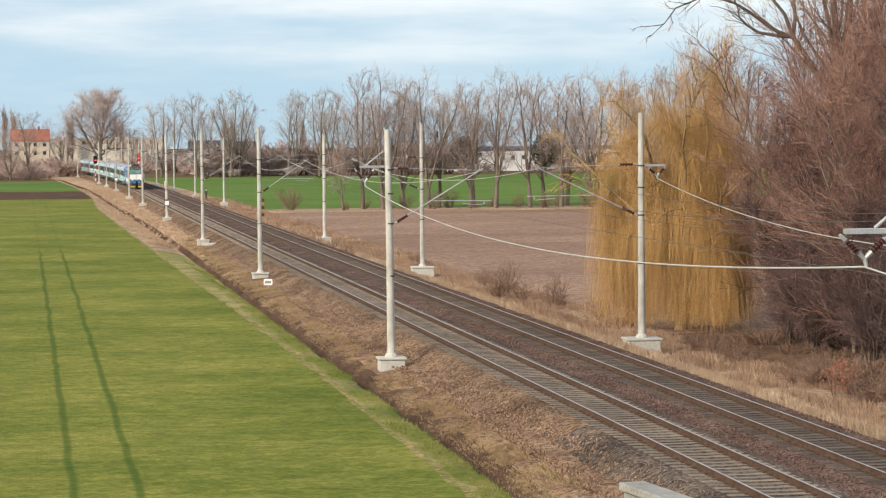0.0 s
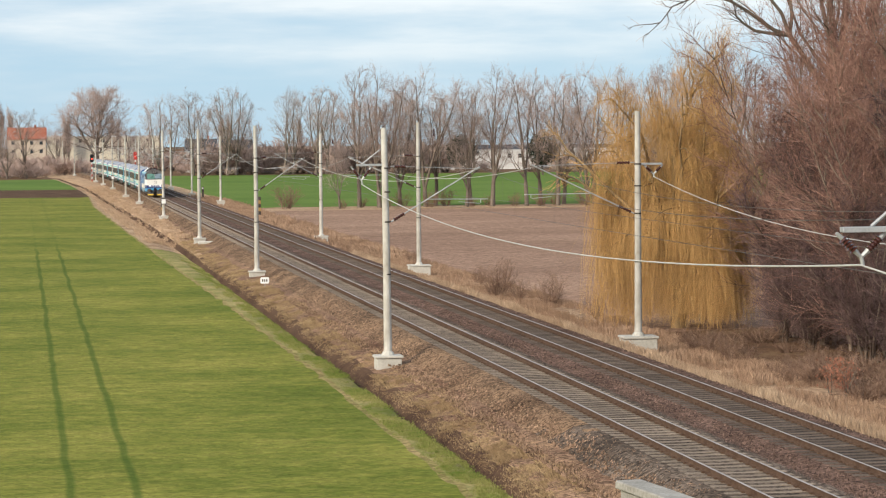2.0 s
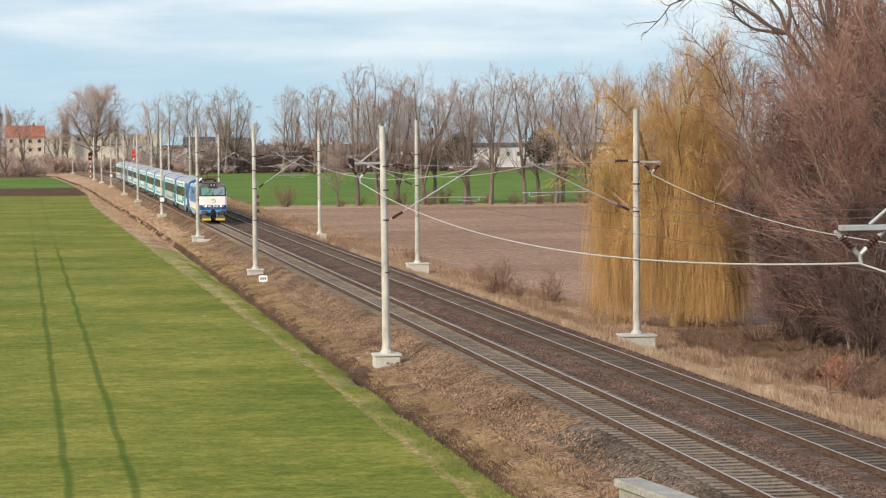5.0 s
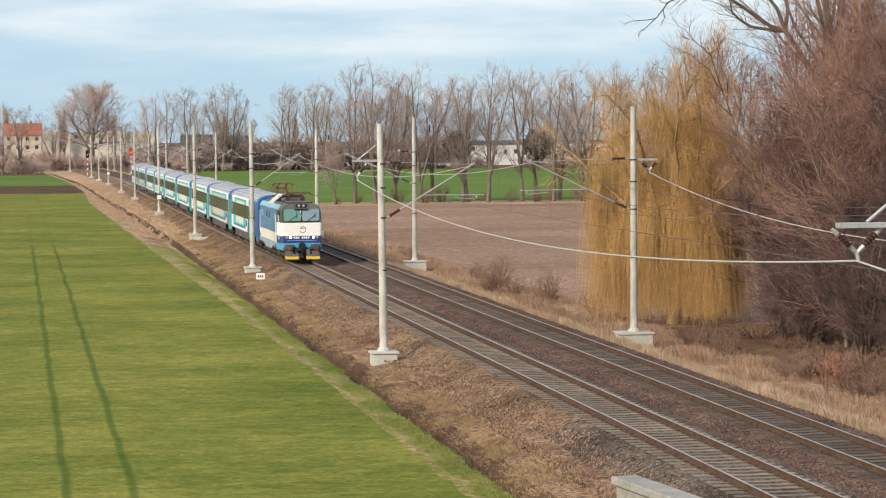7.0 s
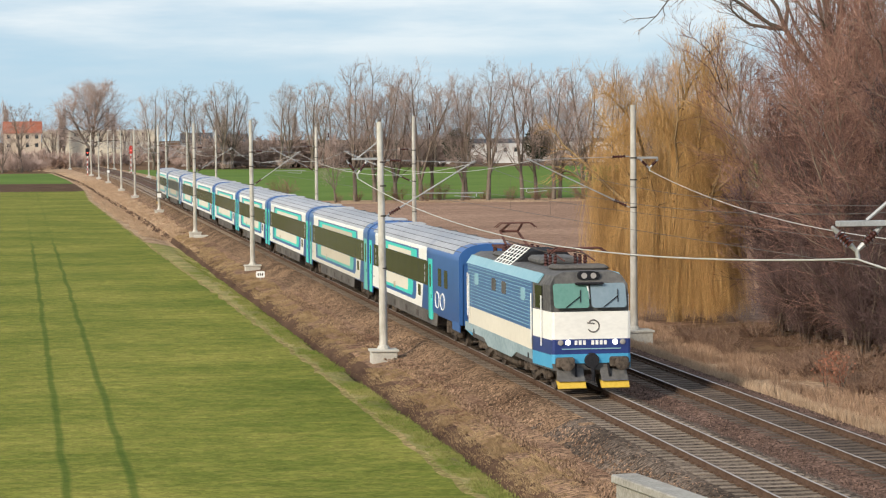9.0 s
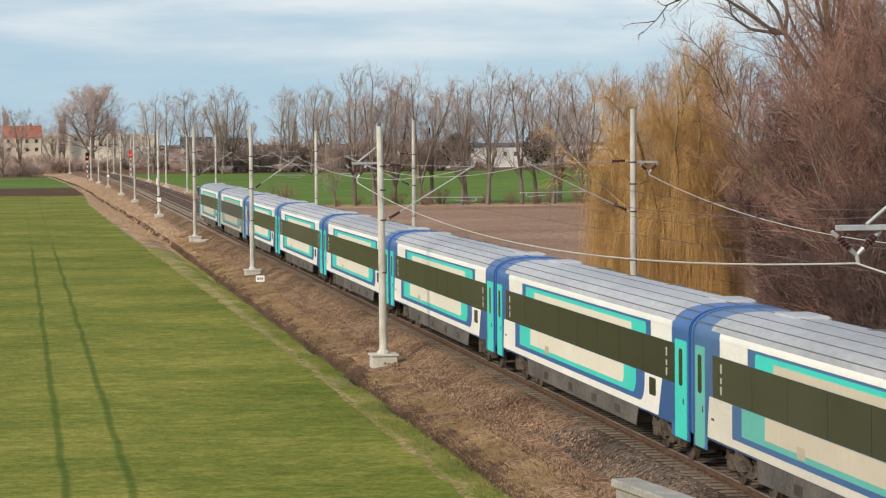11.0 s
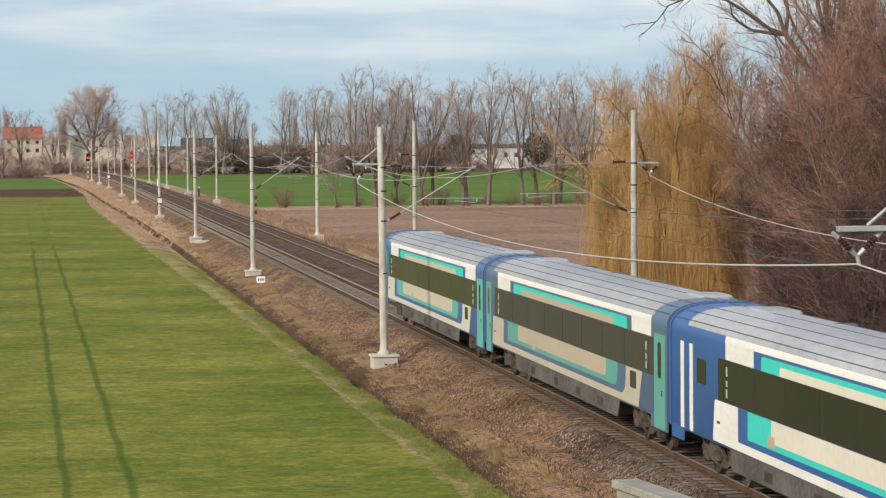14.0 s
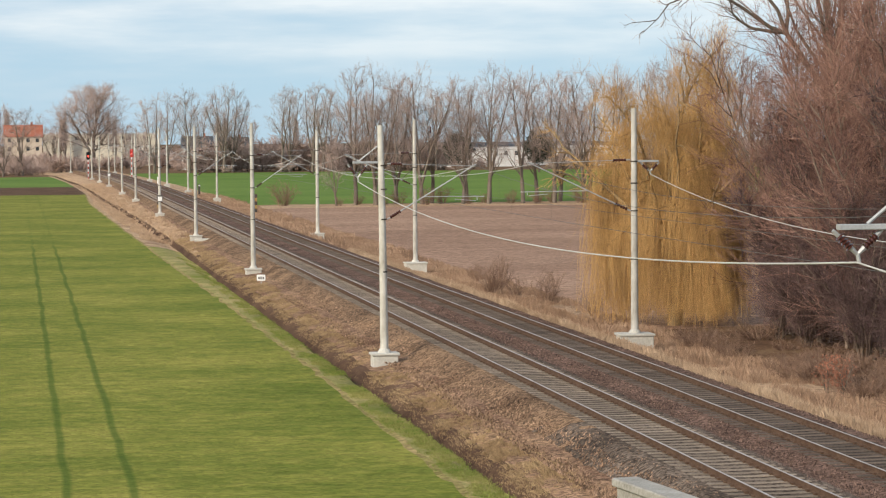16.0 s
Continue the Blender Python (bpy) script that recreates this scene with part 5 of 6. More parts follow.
def thickets():
    rng = random.Random(21)
    far = []
    for k in range(3):
        w, f = shrub(50 + k, 5.0, 20, 0.6, 0.045, 7, 5)
        far.append(plant_tree("shrub", w, f, pose(0, 0, -60), "dense leafless brown shrub in the far hedge", "shrub", "far hedges", (BARK, HAZED_TWIGS)))
    spots = []
    for k in range(46):
        spots.append((18 + k * 3.6 + rng.uniform(-1.5, 1.5), 830 + rng.uniform(-40, 30), rng.uniform(0.8, 1.5)))
    for k in range(34):
        spots.append((-62 + k * 2.3 + rng.uniform(-1.5, 1.5), 815 + rng.uniform(-40, 20), rng.uniform(0.45, 0.9)))
    for k in range(12):
        spots.append((-33 + k * 1.6, 668 + rng.uniform(-12, 25), rng.uniform(0.5, 1.0)))
    for k in range(16):
        spots.append((-36 + k * 2.2, 720 + rng.uniform(-12, 25), rng.uniform(0.7, 1.2)))
    for k in range(26):
        spots.append((24 + k * 5.2 + rng.uniform(-1, 1), 700 + rng.uniform(-14, 40), rng.uniform(0.3, 0.9)))
    for k in range(12):
        spots.append((25 + k * 2.2, 735 + rng.uniform(-10, 15), rng.uniform(0.45, 0.85)))
    for k in range(27):
        spots.append((30 + k * 2.7 + rng.uniform(-1.3, 1.3), 712 + rng.uniform(-8, 16), rng.uniform(1.1, 2.0)))
    for i, (x, y, s) in enumerate(spots):
        k = rng.randrange(3)
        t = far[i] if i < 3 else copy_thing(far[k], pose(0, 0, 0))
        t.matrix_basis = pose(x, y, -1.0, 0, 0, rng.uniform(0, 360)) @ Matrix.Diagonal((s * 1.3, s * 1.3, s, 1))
    near = []
    for k in range(2):
        w, f = shrub(60 + k, 2.2, 16, 0.4, 0.008)
        near.append(plant_tree("weed_shrub", w, f, pose(0, 0, -60), "thin leafless brown shrub standing in dry grass", "shrub", "shrubs in the verge", (BRAMBLE, BRAMBLE)))
    for i, (x, y, s) in enumerate(((9.6, 147, 0.8), (11.15, 138.3, 0.8), (16.4, 345, 1.6), (10.4, 150, 0.9), (10.2, 143, 0.6), (10.9, 160, 0.5), (9.9, 178, 0.5), (11.6, 128, 0.6), (10.9, 190, 0.5), *[(24 + 3.1 * k, 342 + (k * 5) % 9, 0.6 + 0.12 * ((k * 7) % 6)) for k in range(15)])):
        t = near[i] if i < 2 else copy_thing(near[i % 2], pose(0, 0, 0))
        t.matrix_basis = pose(x, y, -1.15, 0, 0, rng.uniform(0, 360)) @ Matrix.Diagonal((s, s, s, 1))
    # round evergreens behind the tree line
    for x, s in ((90.8, 1.0), (112.5, 1.05), (46.0, 0.8)):
        r2 = random.Random(int(x))
        t = tagged(new("evergreen_tree"), "dark round evergreen tree behind bare trees", "tree", "evergreens")
        t.matrix_basis = pose(x, 640 if x > 50 else 800, -1)
        w, f = Shape(), Shape()
        limb(w, r2, (0, 0, -0.3), (0, 0, 1), 7 * s, 0.3, 0.1, 4, 0.03, n=6)
        part("trunk", w, DARK_BARK, t)
        for k in range(2600):
            v = Vector((r2.gauss(0, 1), r2.gauss(0, 1), r2.gauss(0, 1))).normalized() * (r2.random() ** 0.4)
            c = Vector((v.x * 3.7 * s, v.y * 3.7 * s, 6.2 * s + v.z * 4.3 * s))
            d = rand_dir(r2, v + Vector((0, 0, 0.3)), 0.9) * 0.5
            e = d.cross(Vector((r2.gauss(0, 1), r2.gauss(0, 1), 0.5))).normalized() * 0.16
            f.add([c - e, c + d, c + e, c + d * 0.3 + Vector((0, 0, 0.2))], [(0, 1, 2), (0, 3, 1), (2, 1, 3)])
        part("crown", f, EVERGREEN, t)


thickets()


def willow():
    rng = random.Random(4)
    t = tagged(new("weeping_willow"), "weeping willow with crooked limbs and long golden hanging twigs", "tree")
    t.matrix_basis = pose(13.6, 120.5, -1.1)
    wood, strands = Shape(), Shape()
    base = limb(wood, rng, (0.4, 0, -0.3), (0.06, 0, 1), 2.8, 0.40, 0.33, 3, 0.05, n=9)

    def hang(p, out, length, upright):
        s1, s2 = Vector((rng.gauss(0, 0.22), rng.gauss(0, 0.22), 0)), Vector((rng.gauss(0, 0.36), rng.gauss(0, 0.36), 0))
        length = min(length, p.z - rng.uniform(0.0, 0.9))
        if upright:
            w = Vector((rng.gauss(0, 0.35), rng.gauss(0, 0.35), 1)) * rng.uniform(0.4, 1.3)
            strands.tube([p, p + w * 0.55 + out * 0.3, p + w + out * 0.5], [0.007, 0.006, 0.004], 3, caps=False)
        elif length > 0.35:
            strands.tube([p, p + out * 0.8 + Vector((0, 0, 0.12)), p + out * 1.3 + s1 - Vector((0, 0, length * 0.45)), p + out * 1.4 + s1 + s2 - Vector((0, 0, length))], [0.006, 0.0055, 0.005, 0.0035], 3, caps=False)

    for k in range(18):
        # limbs rise from the bole, lean out and bow over
        a = k * 2.4 + rng.uniform(-0.3, 0.3)
        tilt = (0.24, 0.38, 0.55)[k % 3] * rng.uniform(0.85, 1.15)
        length = (11.0, 9.8, 8.0)[k % 3] * rng.uniform(0.9, 1.06)
        stem = limb(wood, rng, base[-1] - Vector((0, 0, rng.uniform(0, 1.2))), (math.cos(a) * tilt, math.sin(a) * tilt, 1), length, 0.16, 0.03, 9, 0.13, -0.02 if k % 3 else 0.0, n=6)
        for j in range(11):
            u = 0.22 + 0.78 * (j + rng.random()) / 11
            p, d = along(stem, u)
            outward = Vector((p.x, p.y, 0)).normalized() if math.hypot(p.x, p.y) > 0.2 else Vector((math.cos(j), math.sin(j), 0))
            way = rand_dir(rng, d + outward * 0.8, 0.75)
            l1 = rng.uniform(1.1, 2.4) * (1.0 if math.hypot(p.x, p.y) < 2.0 else 0.55)
            c = limb(wood, rng, p, way, l1, 0.045, 0.012, 6, 0.22, -0.06, n=4)
            for m in range(9):
                q, e = along(c, 0.1 + 0.9 * (m + rng.random()) / 9)
                g = limb(strands, rng, q, rand_dir(rng, e + Vector((0, 0, 0.15)), 0.9), rng.uniform(0.4, 1.1), 0.010, 0.007, 3, 0.25, -0.08, n=3)
                for o in range(15):
                    q2, e2 = along(g, rng.random())
                    q2 = q2 + Vector((rng.gauss(0, 0.2), rng.gauss(0, 0.2), rng.gauss(0, 0.2)))
                    if math.hypot(q2.x, q2.y) > 3.7 - 0.05 * max(0.0, 6 - q2.z):
                        continue
                    out = (Vector((e2.x, e2.y, 0)) + Vector((rng.gauss(0, 0.5), rng.gauss(0, 0.5), 0))) * rng.uniform(0.1, 0.55)
                    high = q2.z > 8.5
                    hang(q2, out, rng.uniform(0.5, 1.7) if high else rng.uniform(1.0, 4.2) if q2.z > 6.2 else rng.uniform(2.5, 6.5), rng.random() < (0.45 if high else 0.12))
    part("trunk", wood, WILLOW_BARK, t, smooth="all")
    tagged(part("weeping_foliage", strands, WILLOW, t, "golden hanging twigs"), kind="stuff")


WILLOW_BARK = material("tan_willow_bark", (0.15, 0.10, 0.055), (0.34, 0.24, 0.13), 1.2, 0.9, fine=6)
willow()


def thicket_tree(seed, h, fine_mat, label):
    """Many stems and a dense cloud of fine twigs with a few withered leaves."""
    rng = random.Random(seed * 13)
    w, f = Shape(), Shape()
    stems = 8
    for k in range(stems):
        a = k * 6.28 / stems + rng.uniform(-0.4, 0.4)
        tilt = rng.uniform(0.05, 0.36)
        b = limb(w, rng, (math.cos(a) * 0.3, math.sin(a) * 0.3, -0.3), (math.cos(a) * tilt, math.sin(a) * tilt, 1), h * rng.uniform(0.72, 1.0), 0.055 + 0.003 * h, 0.015, 8, 0.08, 0.03, n=5)
        for j in range(20):
            tt = 0.05 + 0.93 * (j + rng.random()) / 20
            q, e = along(b, tt)
            l1 = h * 0.23 * rng.uniform(0.7, 1.3) * (1.15 - 0.6 * tt)
            c = limb(w, rng, q, rand_dir(rng, e, 0.85), l1, 0.030, 0.010, 4, 0.20, 0.06, n=3)
            for m in range(8):
                q2, e2 = along(c, 0.1 + 0.9 * (m + rng.random()) / 8)
                l2 = l1 * rng.uniform(0.35, 0.7)
                g = limb(f, rng, q2, rand_dir(rng, e2, 0.85), l2, 0.010, 0.006, 2, 0.2, 0.10, n=3)
                for o in range(7):
                    q3, e3 = along(g, rng.uniform(0.1, 0.98))
                    limb(f, rng, q3, rand_dir(rng, e3, 0.8), l2 * rng.uniform(0.35, 0.8), 0.007, 0.004, 1, 0.1, 0.10, n=3)
                for o in range(3):
                    q3, e3 = along(g, rng.uniform(0.2, 1.0))
                    d = Vector((rng.gauss(0, 1), rng.gauss(0, 1), rng.gauss(0, 1))).normalized() * rng.uniform(0.04, 0.08)
                    e4 = d.cross(Vector((rng.gauss(0, 1), rng.gauss(0, 1), 0.3))).normalized() * 0.028
                    f.add([q3 - e4, q3 + d, q3 + e4, q3 - d * 0.3], [(0, 1, 2), (0, 2, 3)])
    tree = tagged(new("thicket_tree"), label, "tree", "trees beside the line")
    part("trunk", w, PALE_BRANCH, tree, smooth="all")
    tagged(part("crown", f, fine_mat, tree), kind="stuff")
    return tree


def brown_trees():
    red, grey = "many-stemmed tree with a dense crown of reddish-brown twigs", "many-stemmed thicket tree with grey-brown tangled twigs"
    kinds = [thicket_tree(2, 15, RED_TWIGS, red), thicket_tree(3, 16.5, RED_TWIGS, red), thicket_tree(4, 10, GREY_TWIGS, grey)]
    spec = [(18.4, 110.5, 1.0, 0), (20.8, 104.5, 1.02, 1), (17.6, 112.5, 1.1, 2), (17.9, 104.5, 0.95, 2), (22.5, 112.0, 1.05, 1), (20.2, 98.5, 1.2, 2), (16.6, 99.0, 0.72, 2), (25.0, 104, 1.0, 0), (18.2, 100.5, 0.95, 0), (19.8, 107.5, 1.05, 0), (17.7, 108.0, 0.9, 2), (16.2, 105.8, 0.5, 2), (16.2, 110, 0.5, 2), (17.0, 94.5, 0.6, 2), (24, 97, 1.0, 1), (20.6, 111.0, 1.12, 1), (22.2, 106.5, 1.15, 0)]
    used = set()
    for i, (x, y, s, k) in enumerate(spec):
        t = copy_thing(kinds[k], pose(0, 0, 0)) if k in used else kinds[k]
        used.add(k)
        t.matrix_basis = pose(x, y, -1.1, 0, 0, i * 77) @ Matrix.Diagonal((s, s, s, 1))
    # the tall tree behind, whose dark boughs reach over the thicket
    rng = random.Random(3)
    w, f = bare_tree(91, 23, bole=0.45, stems=4, spread=0.3, wide=0.24, trunk_r=0.32, subs=5, twigs=5, sprigs=2, twig_r=0.010, low=0.4)
    fork = (-2.36, 0, 14.3)
    w.tube([(0, 0, 10.6), (-0.9, 0, 12.2), fork], [0.17, 0.15, 0.12], 7, caps=False)
    for way in (((-3.8, 0, 15.0), (-5.3, 0, 15.95), (-6.75, 0, 16.3), (-8.2, 0, 15.7), (-9.5, 0, 14.3)), ((-3.5, 0.3, 16.4), (-3.9, 0.4, 18.3), (-5.0, 0.5, 19.6)), ((-2.2, 0.4, 16.2), (-1.4, 0.5, 18.2), (-1.6, 0.6, 20.0)), ((-4.2, -0.4, 14.5), (-5.2, -0.6, 15.2), (-5.6, -0.8, 16.3))):
        b = [Vector(fork)]
        for p in way:
            b.append((b[-1] + Vector(p)) / 2 + Vector((rng.gauss(0, 0.08), rng.gauss(0, 0.2), rng.gauss(0, 0.08))))
            b.append(Vector(p))
        w.tube(b, [0.11 - 0.095 * i / (len(b) - 1) for i in range(len(b))], 6, caps=False)
        for j in range(13):
            q, e = along(b, 0.25 + 0.75 * (j + rng.random()) / 13)
            c = limb(w, rng, q, rand_dir(rng, e, 0.8), rng.uniform(0.6, 1.7), 0.026, 0.009, 4, 0.24, 0.02, n=4)
            for m in range(5):
                q2, e2 = along(c, rng.uniform(0.2, 1))
                limb(f, rng, q2, rand_dir(rng, e2, 0.8), rng.uniform(0.3, 0.8), 0.010, 0.005, 2, 0.2, 0.0, n=3)
    plant_tree("old_tree", w, f, pose(21.2, 117.5, -1.1), "tall old tree with dark crooked leafless boughs", mats=(DARK_BARK, TWIGS))
    # the sapling that keeps its red leaves, and low bramble heaps
    w, f = shrub(88, 1.5, 7, 0.3, 0.006, 6, 3)
    r2 = random.Random(5)
    for k in range(220):
        p = Vector((r2.gauss(0, 0.3), r2.gauss(0, 0.3), r2.uniform(0.4, 1.5)))
        d = Vector((r2.gauss(0, 1), r2.gauss(0, 1), r2.gauss(0, 1))).normalized() * 0.07
        e = d.cross(Vector((0.3, 1, 0.2))).normalized() * 0.035
        f.add([p - e, p + d, p + e, p - d * 0.4], [(0, 1, 2), (0, 2, 3)])
    plant_tree("red_leaved_sapling", w, f, pose(10.9, 85.9, -1.15), "small sapling with withered red-brown leaves", "shrub", mats=(DARK_BARK, material("withered_red_leaves", (0.26, 0.11, 0.07), (0.38, 0.18, 0.12), 2, 0.8, island=0.25)))
    w, f = shrub(89, 1.3, 26, 1.0, 0.007, 8, 5)
    br = tagged(new("bramble"), "low tangle of red-brown bramble stems", "shrub", "brambles")
    br.matrix_basis = pose(12.6, 92, -1.2)
    tagged(part("tangle", Shape().add(w.v, w.f).add(f.v, f.f), BRAMBLE, br), kind="stuff")
    rng = random.Random(8)
    for k in range(34):
        y = rng.uniform(70, 112)
        s = rng.uniform(0.45, 0.95)
        copy_thing(br, pose(rng.uniform(11.2, 15.5), y, -1.2, 0, 0, rng.uniform(0, 360))).scale = (s * 1.3, s * 1.3, s)


brown_trees()


FOOTINGS = LEFT + RIGHT


def grass(name, label, count, area, height, mat, seed, width=0.014, lean=0.35, clump=7, keep=None):
    """Tufts of blades over an area (x0, x1, y0, y1), measured from the track where it bends."""
    rng = np.random.default_rng(seed)
    x = rng.uniform(area[0], area[1], count)
    y = area[2] + (area[3] - area[2]) * rng.random(count) ** 1.4
    verts, faces = [], []
    for cx, cy in zip(x, y):
        patch = noise.noise((cx * 0.5, cy * 0.22, seed)) + 0.5 * noise.noise((cx * 1.7, cy * 1.1, seed))
        if patch < -0.3 or (keep and not keep(cx, cy)) or any(abs(cx - mx) < 1.15 and -1.6 < my - cy - 0.2 < 1.9 for mx, my, _ in FOOTINGS):
            continue
        z = ground_height(cx + bend(cy), cy) - 0.03
        hh = height * (0.6 + 0.7 * max(0.0, patch + 0.3))
        for _ in range(clump):
            bx, by = cx + rng.normal(0, 0.09) + bend(cy), cy + rng.normal(0, 0.12)
            a, q = rng.uniform(0, 6.283), abs(rng.normal(0, lean))
            h = hh * rng.uniform(0.5, 1.15)
            dx, dy = math.cos(a) * q * h, math.sin(a) * q * h
            w = width * (1 if cy < 130 else 1.5)
            k = len(verts)
            verts += [(bx - w, by, z), (bx + w, by, z), (bx + dx * 0.4 + w * 0.8, by + dy * 0.4, z + h * 0.6), (bx + dx, by + dy, z + h)]
            faces += [(k, k + 1, k + 2), (k, k + 2, k + 3)]
    tagged(mesh_object(name, verts, faces, [mat]), label, "grass", kind="stuff")


BANK_GRASS = material("matted_bank_grass", (0.22, 0.145, 0.08), (0.46, 0.335, 0.19), 0.3, 0.9, fine=9, c3=(0.34, 0.24, 0.135), island=0.25)
GOLD_GRASS = material("pale_golden_grass", (0.30, 0.205, 0.135), (0.54, 0.40, 0.275), 0.4, 0.9, fine=9, c3=(0.42, 0.30, 0.20), island=0.25)
grass("tall_grass", "tall pale golden grass beside the ballast", 7000, (6.05, 8.4, 60, 190), 0.36, GOLD_GRASS, 1, 0.004, 0.18, 18)
grass("verge_grass", "dry brown grass on the verge", 9000, (8.2, 12.6, 62, 240), 0.38, DRY_GRASS, 2, 0.004, 0.22, 16)
grass("far_verge_grass", "dry grass along the far side of the line", 3800, (7.0, 12.8, 200, 420), 0.5, DRY_GRASS, 3, 0.02, 0.4)
grass("bank_grass", "matted dry grass on the bank", 24000, (-4.75, -3.0, 50, 250), 0.075, BANK_GRASS, 4, 0.005, 0.7)
grass("tussock_grass", "tan dry grass tussocks on the bank", 1500, (-4.45, -3.25, 55, 230), 0.15, BANK_GRASS, 14, 0.004, 0.7, 40)
grass("ditch_grass", "matted dry grass along the far ditch", 4200, (-9.5, -3.0, 230, 520), 0.28, GOLD_GRASS, 5, 0.02, 0.7, keep=lambda x, y: x > span(y, EDGE) - 0.4)
grass("margin_grass", "short green grass on the field margin", 8000, (-6.3, -5.0, 50, 200), 0.08, material("margin_blades", (0.12, 0.17, 0.03), (0.30, 0.27, 0.10), 0.3, 0.9, fine=10, island=0.2), 6, 0.012, 0.6)
# ---- far buildings ----
RED_TILE = material("red_roof_tiles", (0.28, 0.095, 0.06), (0.38, 0.15, 0.10), 0.4, 0.8, fine=8)
PLASTER = material("cream_plaster", (0.50, 0.42, 0.33), (0.60, 0.52, 0.42), 0.2, 0.85, fine=10)
PALE_WALL = material("pale_wall", (0.62, 0.61, 0.58), (0.72, 0.71, 0.68), 0.2, 0.8)
BEIGE_WALL = material("beige_cladding", (0.58, 0.53, 0.42), (0.70, 0.64, 0.52), 0.15, 0.8, fine=10)
SLATE = material("slate_roof", (0.06, 0.065, 0.075), (0.11, 0.115, 0.125), 0.3, 0.7)
PANE = material("window_pane", (0.03, 0.035, 0.04), (0.05, 0.055, 0.06), 1, 0.1, spec=0.6)


def house(name, x, y, w, d, z0, eaves, ridge, wall, roof, label, windows=4, rows=1):
    h = tagged(new(name), label, "house")
    h.matrix_basis = pose(x, y, 0)
    s = Shape()
    s.box(-w / 2, w / 2, 0, d, z0, eaves)
    part("wall", s, wall, h)
    s = Shape()
    if ridge > eaves + 0.8:
        s.prism([(-0.5, eaves - 0.1), (d + 0.5, eaves - 0.1), (d / 2, ridge)], 0, -w / 2 - 0.4, w / 2 + 0.4)
    else:
        s.box(-w / 2 - 0.3, w / 2 + 0.3, -0.3, d + 0.3, eaves, ridge)
    part("roof", s, roof, h)
    for r in range(rows):
        for k in range(windows):
            cx = -w / 2 + w * (k + 0.5) / windows
            zz = eaves - 1.9 - 2.9 * r
            s = Shape()
            s.box(cx - 0.55, cx + 0.55, -0.06, 0.1, zz, zz + 1.3)
            part("window", s, PANE, h)
    if ridge > eaves + 0.8:
        s = Shape()
        s.box(w * 0.2, w * 0.2 + 0.7, d / 2 - 0.4, d / 2 + 0.3, ridge - 0.8, ridge + 0.9)
        part("chimney", s, RED_TILE, h)
    return h


house("farmhouse", -21.2, 862, 12.5, 9, -1, 9.6, 13.6, PLASTER, RED_TILE, "two-storey cream house with a red tiled roof", 4, 2)
house("factory_hall", 5.5, 905, 40, 18, -1, 10.2, 10.7, BEIGE_WALL, PALE_WALL, "long flat-roofed beige factory hall", 5, 1)
house("outbuilding", -48.0, 880, 26, 10, -1, 6.0, 9.0, PLASTER, RED_TILE, "low cream outbuilding with a tiled roof", 5)
house("villa", 31.5, 760, 9, 8, -1, 5.6, 9.2, PALE_WALL, SLATE, "white house with a dark slate roof", 4, 1)
house("villa", 43.0, 770, 9.5, 8, -1, 5.2, 8.8, PALE_WALL, SLATE, "white house with a dark slate roof", 4, 1)
house("warehouse", 105.0, 765, 10, 10, -1, 3.9, 4.5, PALE_WALL, PALE_WALL, "low white flat-roofed warehouse", 3)
house("warehouse", 129.0, 765, 13, 10, -1, 4.4, 5.0, PALE_WALL, PALE_WALL, "low white flat-roofed warehouse", 4)
house("warehouse", 151.5, 765, 15, 12, -1, 4.8, 5.4, PALE_WALL, PALE_WALL, "low white flat-roofed warehouse", 4)
house("warehouse", 150, 800, 60, 12, -1, 5.2, 6.4, PALE_WALL, SLATE, "long white warehouse with a dark roof", 9)

# ---- small things by the line ----
RED_LAMP = material("lit_red_signal", (0.6, 0.03, 0.02), None, 1, 0.3, emit=((1.0, 0.05, 0.03), 6.0))
SIGNAL_RED = material("red_painted_screen", (0.38, 0.04, 0.03), (0.5, 0.06, 0.05), 1, 0.6)
WHITE_SIGN = material("white_enamel", (0.78, 0.78, 0.76), (0.85, 0.85, 0.83), 2, 0.4)


def signal(x, y, top, screen):
    s0 = tagged(new("railway_signal"), "railway light signal showing red on a banded mast", "signal", "signals")
    s0.matrix_basis = pose(x + bend(y), y, 0)
    for k in range(8):
        z0, z1 = -0.8 + (top - 1.0) * k / 8, -0.8 + (top - 1.0) * (k + 1) / 8
        s = Shape()
        s.tube([(0, 0, z0), (0, 0, z1)], 0.10, 8)
        part("mast_band", s, WHITE_SIGN if k % 2 else SIGNAL_RED, s0)
    s = Shape()
    s.prism(rounded(-0.42, 0.42, top - 1.9, top, 0.3, 5), 1, -0.16, 0.02)
    part("signal_head", s, screen, s0)
    s = Shape()
    s.tube([(0, -0.18, top - 1.1), (0, -0.22, top - 1.1)], 0.14, 10)
    part("lamp", s, RED_LAMP, s0, "lit red lamp")
    s = Shape()
    s.box(-0.4, 0.4, 0.1, 0.5, 0.5, 0.58)
    s.tube([(-0.3, 0.3, -0.8), (-0.3, 0.3, 3.2)], 0.03, 5)
    s.tube([(0.3, 0.3, -0.8), (0.3, 0.3, 3.2)], 0.03, 5)
    part("ladder", s, STEEL, s0)


signal(7.3, 600, 6.0, SIGNAL_RED)
signal(-3.6, 585, 5.6, RUBBER)


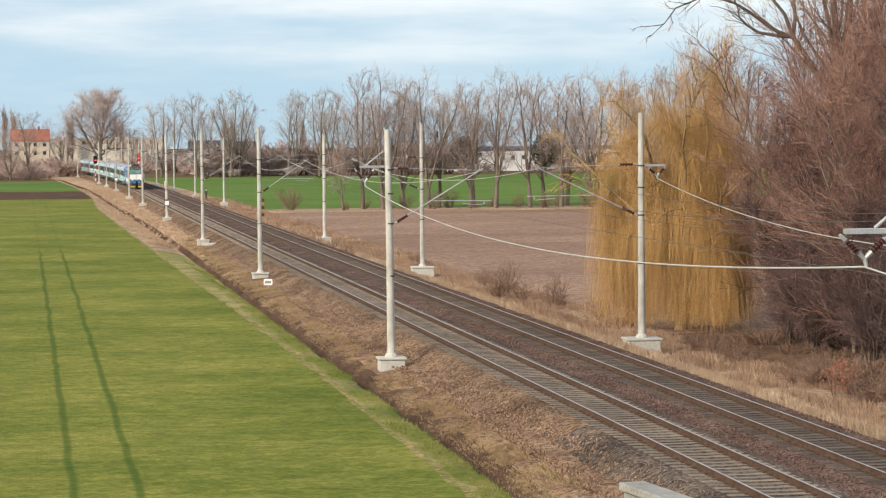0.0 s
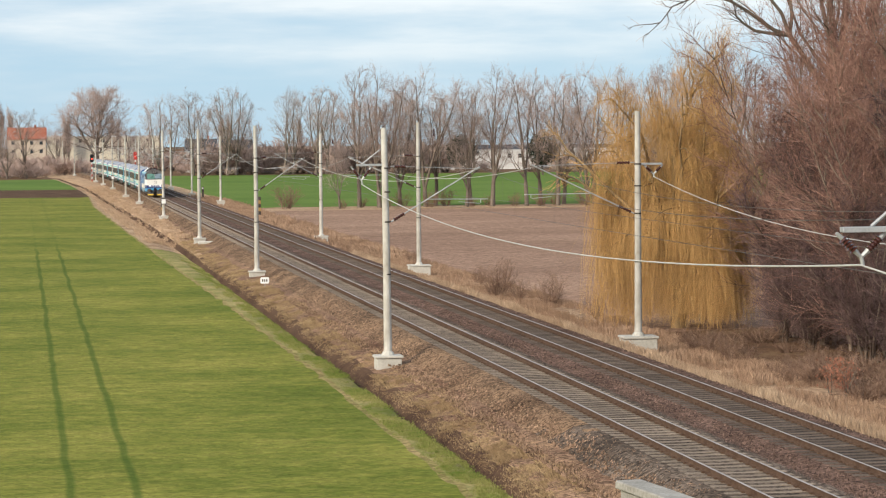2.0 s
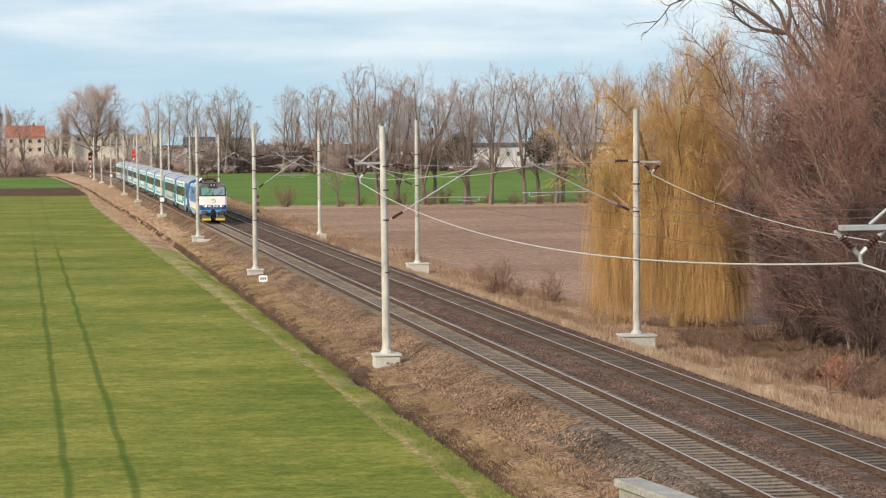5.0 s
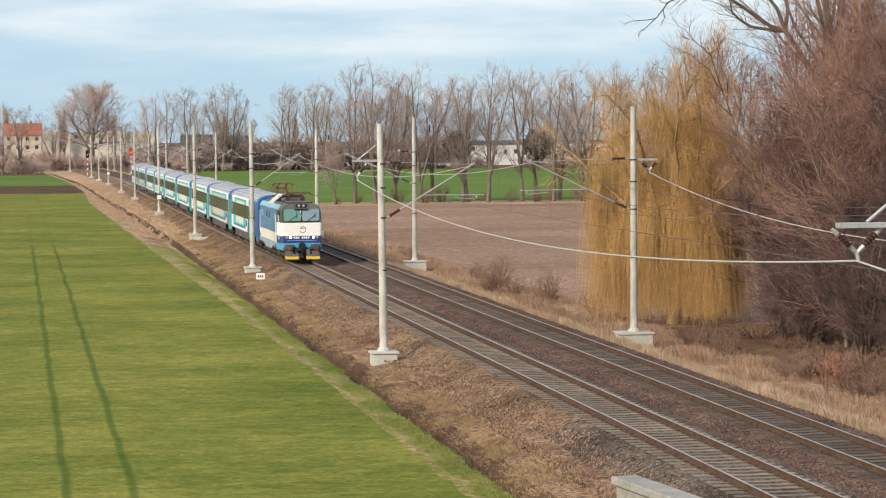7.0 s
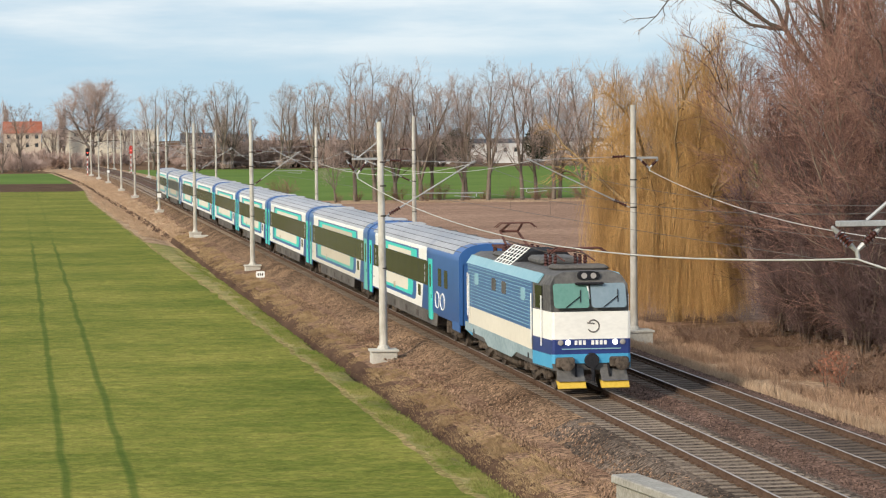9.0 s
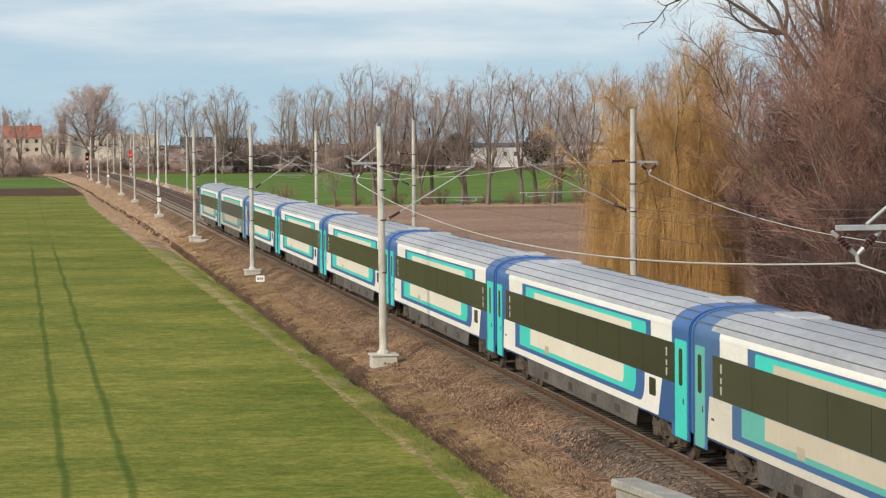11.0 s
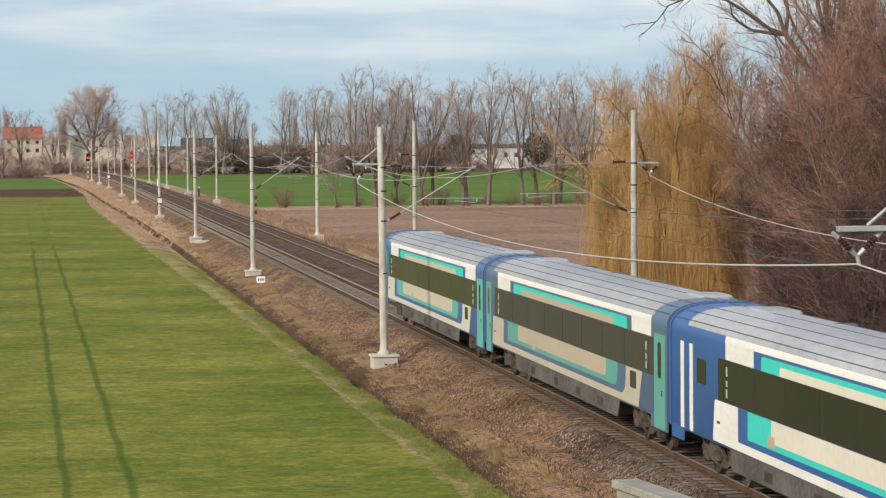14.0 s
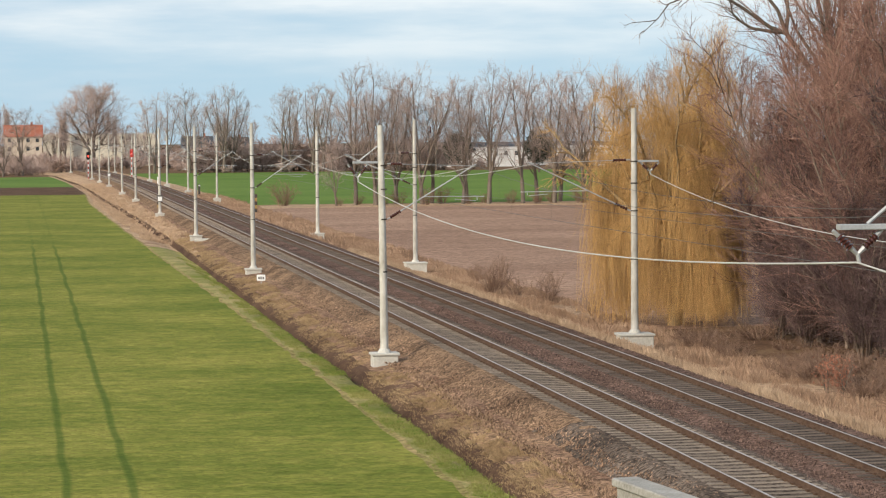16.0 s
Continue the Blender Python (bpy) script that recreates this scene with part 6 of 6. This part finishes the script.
def kilometre_plate():
    p = tagged(new("kilometre_plate"), "small white plate with dark marks against the mast footing", "sign")
    p.matrix_basis = pose(-3.5, 155, 0, 0, 0, -6)
    s = Shape()
    s.prism(rounded(-0.27, 0.27, -0.58, -0.19, 0.06, 4), 1, -0.03, 0.03)
    part("plate", s, WHITE_SIGN, p)
    s = Shape()
    s.tube([(0, 0.04, -1.1), (0, 0.04, -0.3)], 0.03, 6)
    part("post", s, STEEL, p)
    for x in (-0.13, 0.0, 0.13):
        s = Shape()
        s.box(x - 0.04, x + 0.04, -0.037, -0.028, -0.46, -0.31)
        part("mark", s, DARK_STEEL, p)


kilometre_plate()


OCHRE = material("faded_ochre_paint", (0.30, 0.19, 0.07), (0.42, 0.28, 0.12), 2, 0.7)


def marker_posts():
    for x, y, h, banded in ((-1.95, 318, 1.9, True), (9.4, 306.5, 2.2, True), (9.0, 408, 1.7, False)):
        p = tagged(new("marker_post"), "short banded yellow and brown marker post" if banded else "dark dwarf signal on a short post", "marker post", "marker posts")
        p.matrix_basis = pose(x, y, 0)
        for k in range(5):
            s = Shape()
            s.box(-0.16, 0.16, -0.08, 0.08, -0.75 + h * k / 5, -0.75 + h * (k + 1) / 5, chamfer=0.02)
            part("band", s, (OCHRE if k % 2 and banded else DARK_STEEL), p)
        if not banded:
            s = Shape()
            s.tube([(0, -0.09, h - 1.0), (0, -0.13, h - 1.0)], 0.12, 10)
            part("lamp", s, WHITE_SIGN, p)
    for x, y, z in ((-2.99, 293.0, 1.0), (-3.2, 482.5, 1.2), (8.4, 520, 0.0)):
        c = tagged(new("line_cabinet"), "small pale electrical box beside the line", "electrical box", "electrical boxes")
        c.matrix_basis = pose(x + bend(y), y - 0.25, z)
        low = -1.0 if z == 0 else 0
        s = Shape()
        s.box(-0.3, 0.3, -0.15, 0.12, low, low + (1.5 if z == 0 else 0.8), chamfer=0.03)
        part("case", s, WHITE_SIGN if z == 0 else SKIRT, c)
        s = Shape()
        s.box(-0.24, 0.24, -0.165, -0.14, low + 0.1, low + 0.6, chamfer=0.01)
        part("door", s, WHITE_SIGN, c)


marker_posts()


def footing_block():
    b = tagged(new("concrete_block"), "low pale concrete block beside a mast footing", "concrete block")
    s = Shape()
    s.box(-0.75, 0.75, -0.4, 0.4, -1.1, -0.5, chamfer=0.04)
    part("block", s, CONCRETE, b)
    b.matrix_basis = pose(-2.75, 220.5, 0)


footing_block()


def wing_wall():
    w = tagged(new("bridge_wing_wall"), "weathered concrete wing wall with a flat coping", "wall")
    s = Shape()
    s.box(-0.2, 0.2, -30, 0, -1.4, 0.82, chamfer=0.02)
    part("wall", s, WEATHERED, w)
    s = Shape()
    s.box(-0.30, 0.30, -30, 0.06, 0.82, 1.0, chamfer=0.025)
    part("coping", s, WEATHERED, w)
    w.matrix_basis = pose(-4.95, 51.6, 0, 0, 0, 8)


wing_wall()


# ---- movement ----
def motions():
    for thing, back in VEHICLES:
        rows = []
        for t in range(0, 17):
            y = FRONT_AT_9 + SPEED * (9 - t) + back
            a, b = y - 7, y + 7
            ang = math.degrees(math.atan2(-(bend(b) - bend(a)), 14))
            rows.append((float(t), pose((bend(a) + bend(b)) / 2, y, 0, 0, 0, ang)))
        walk(thing, rows)


motions()
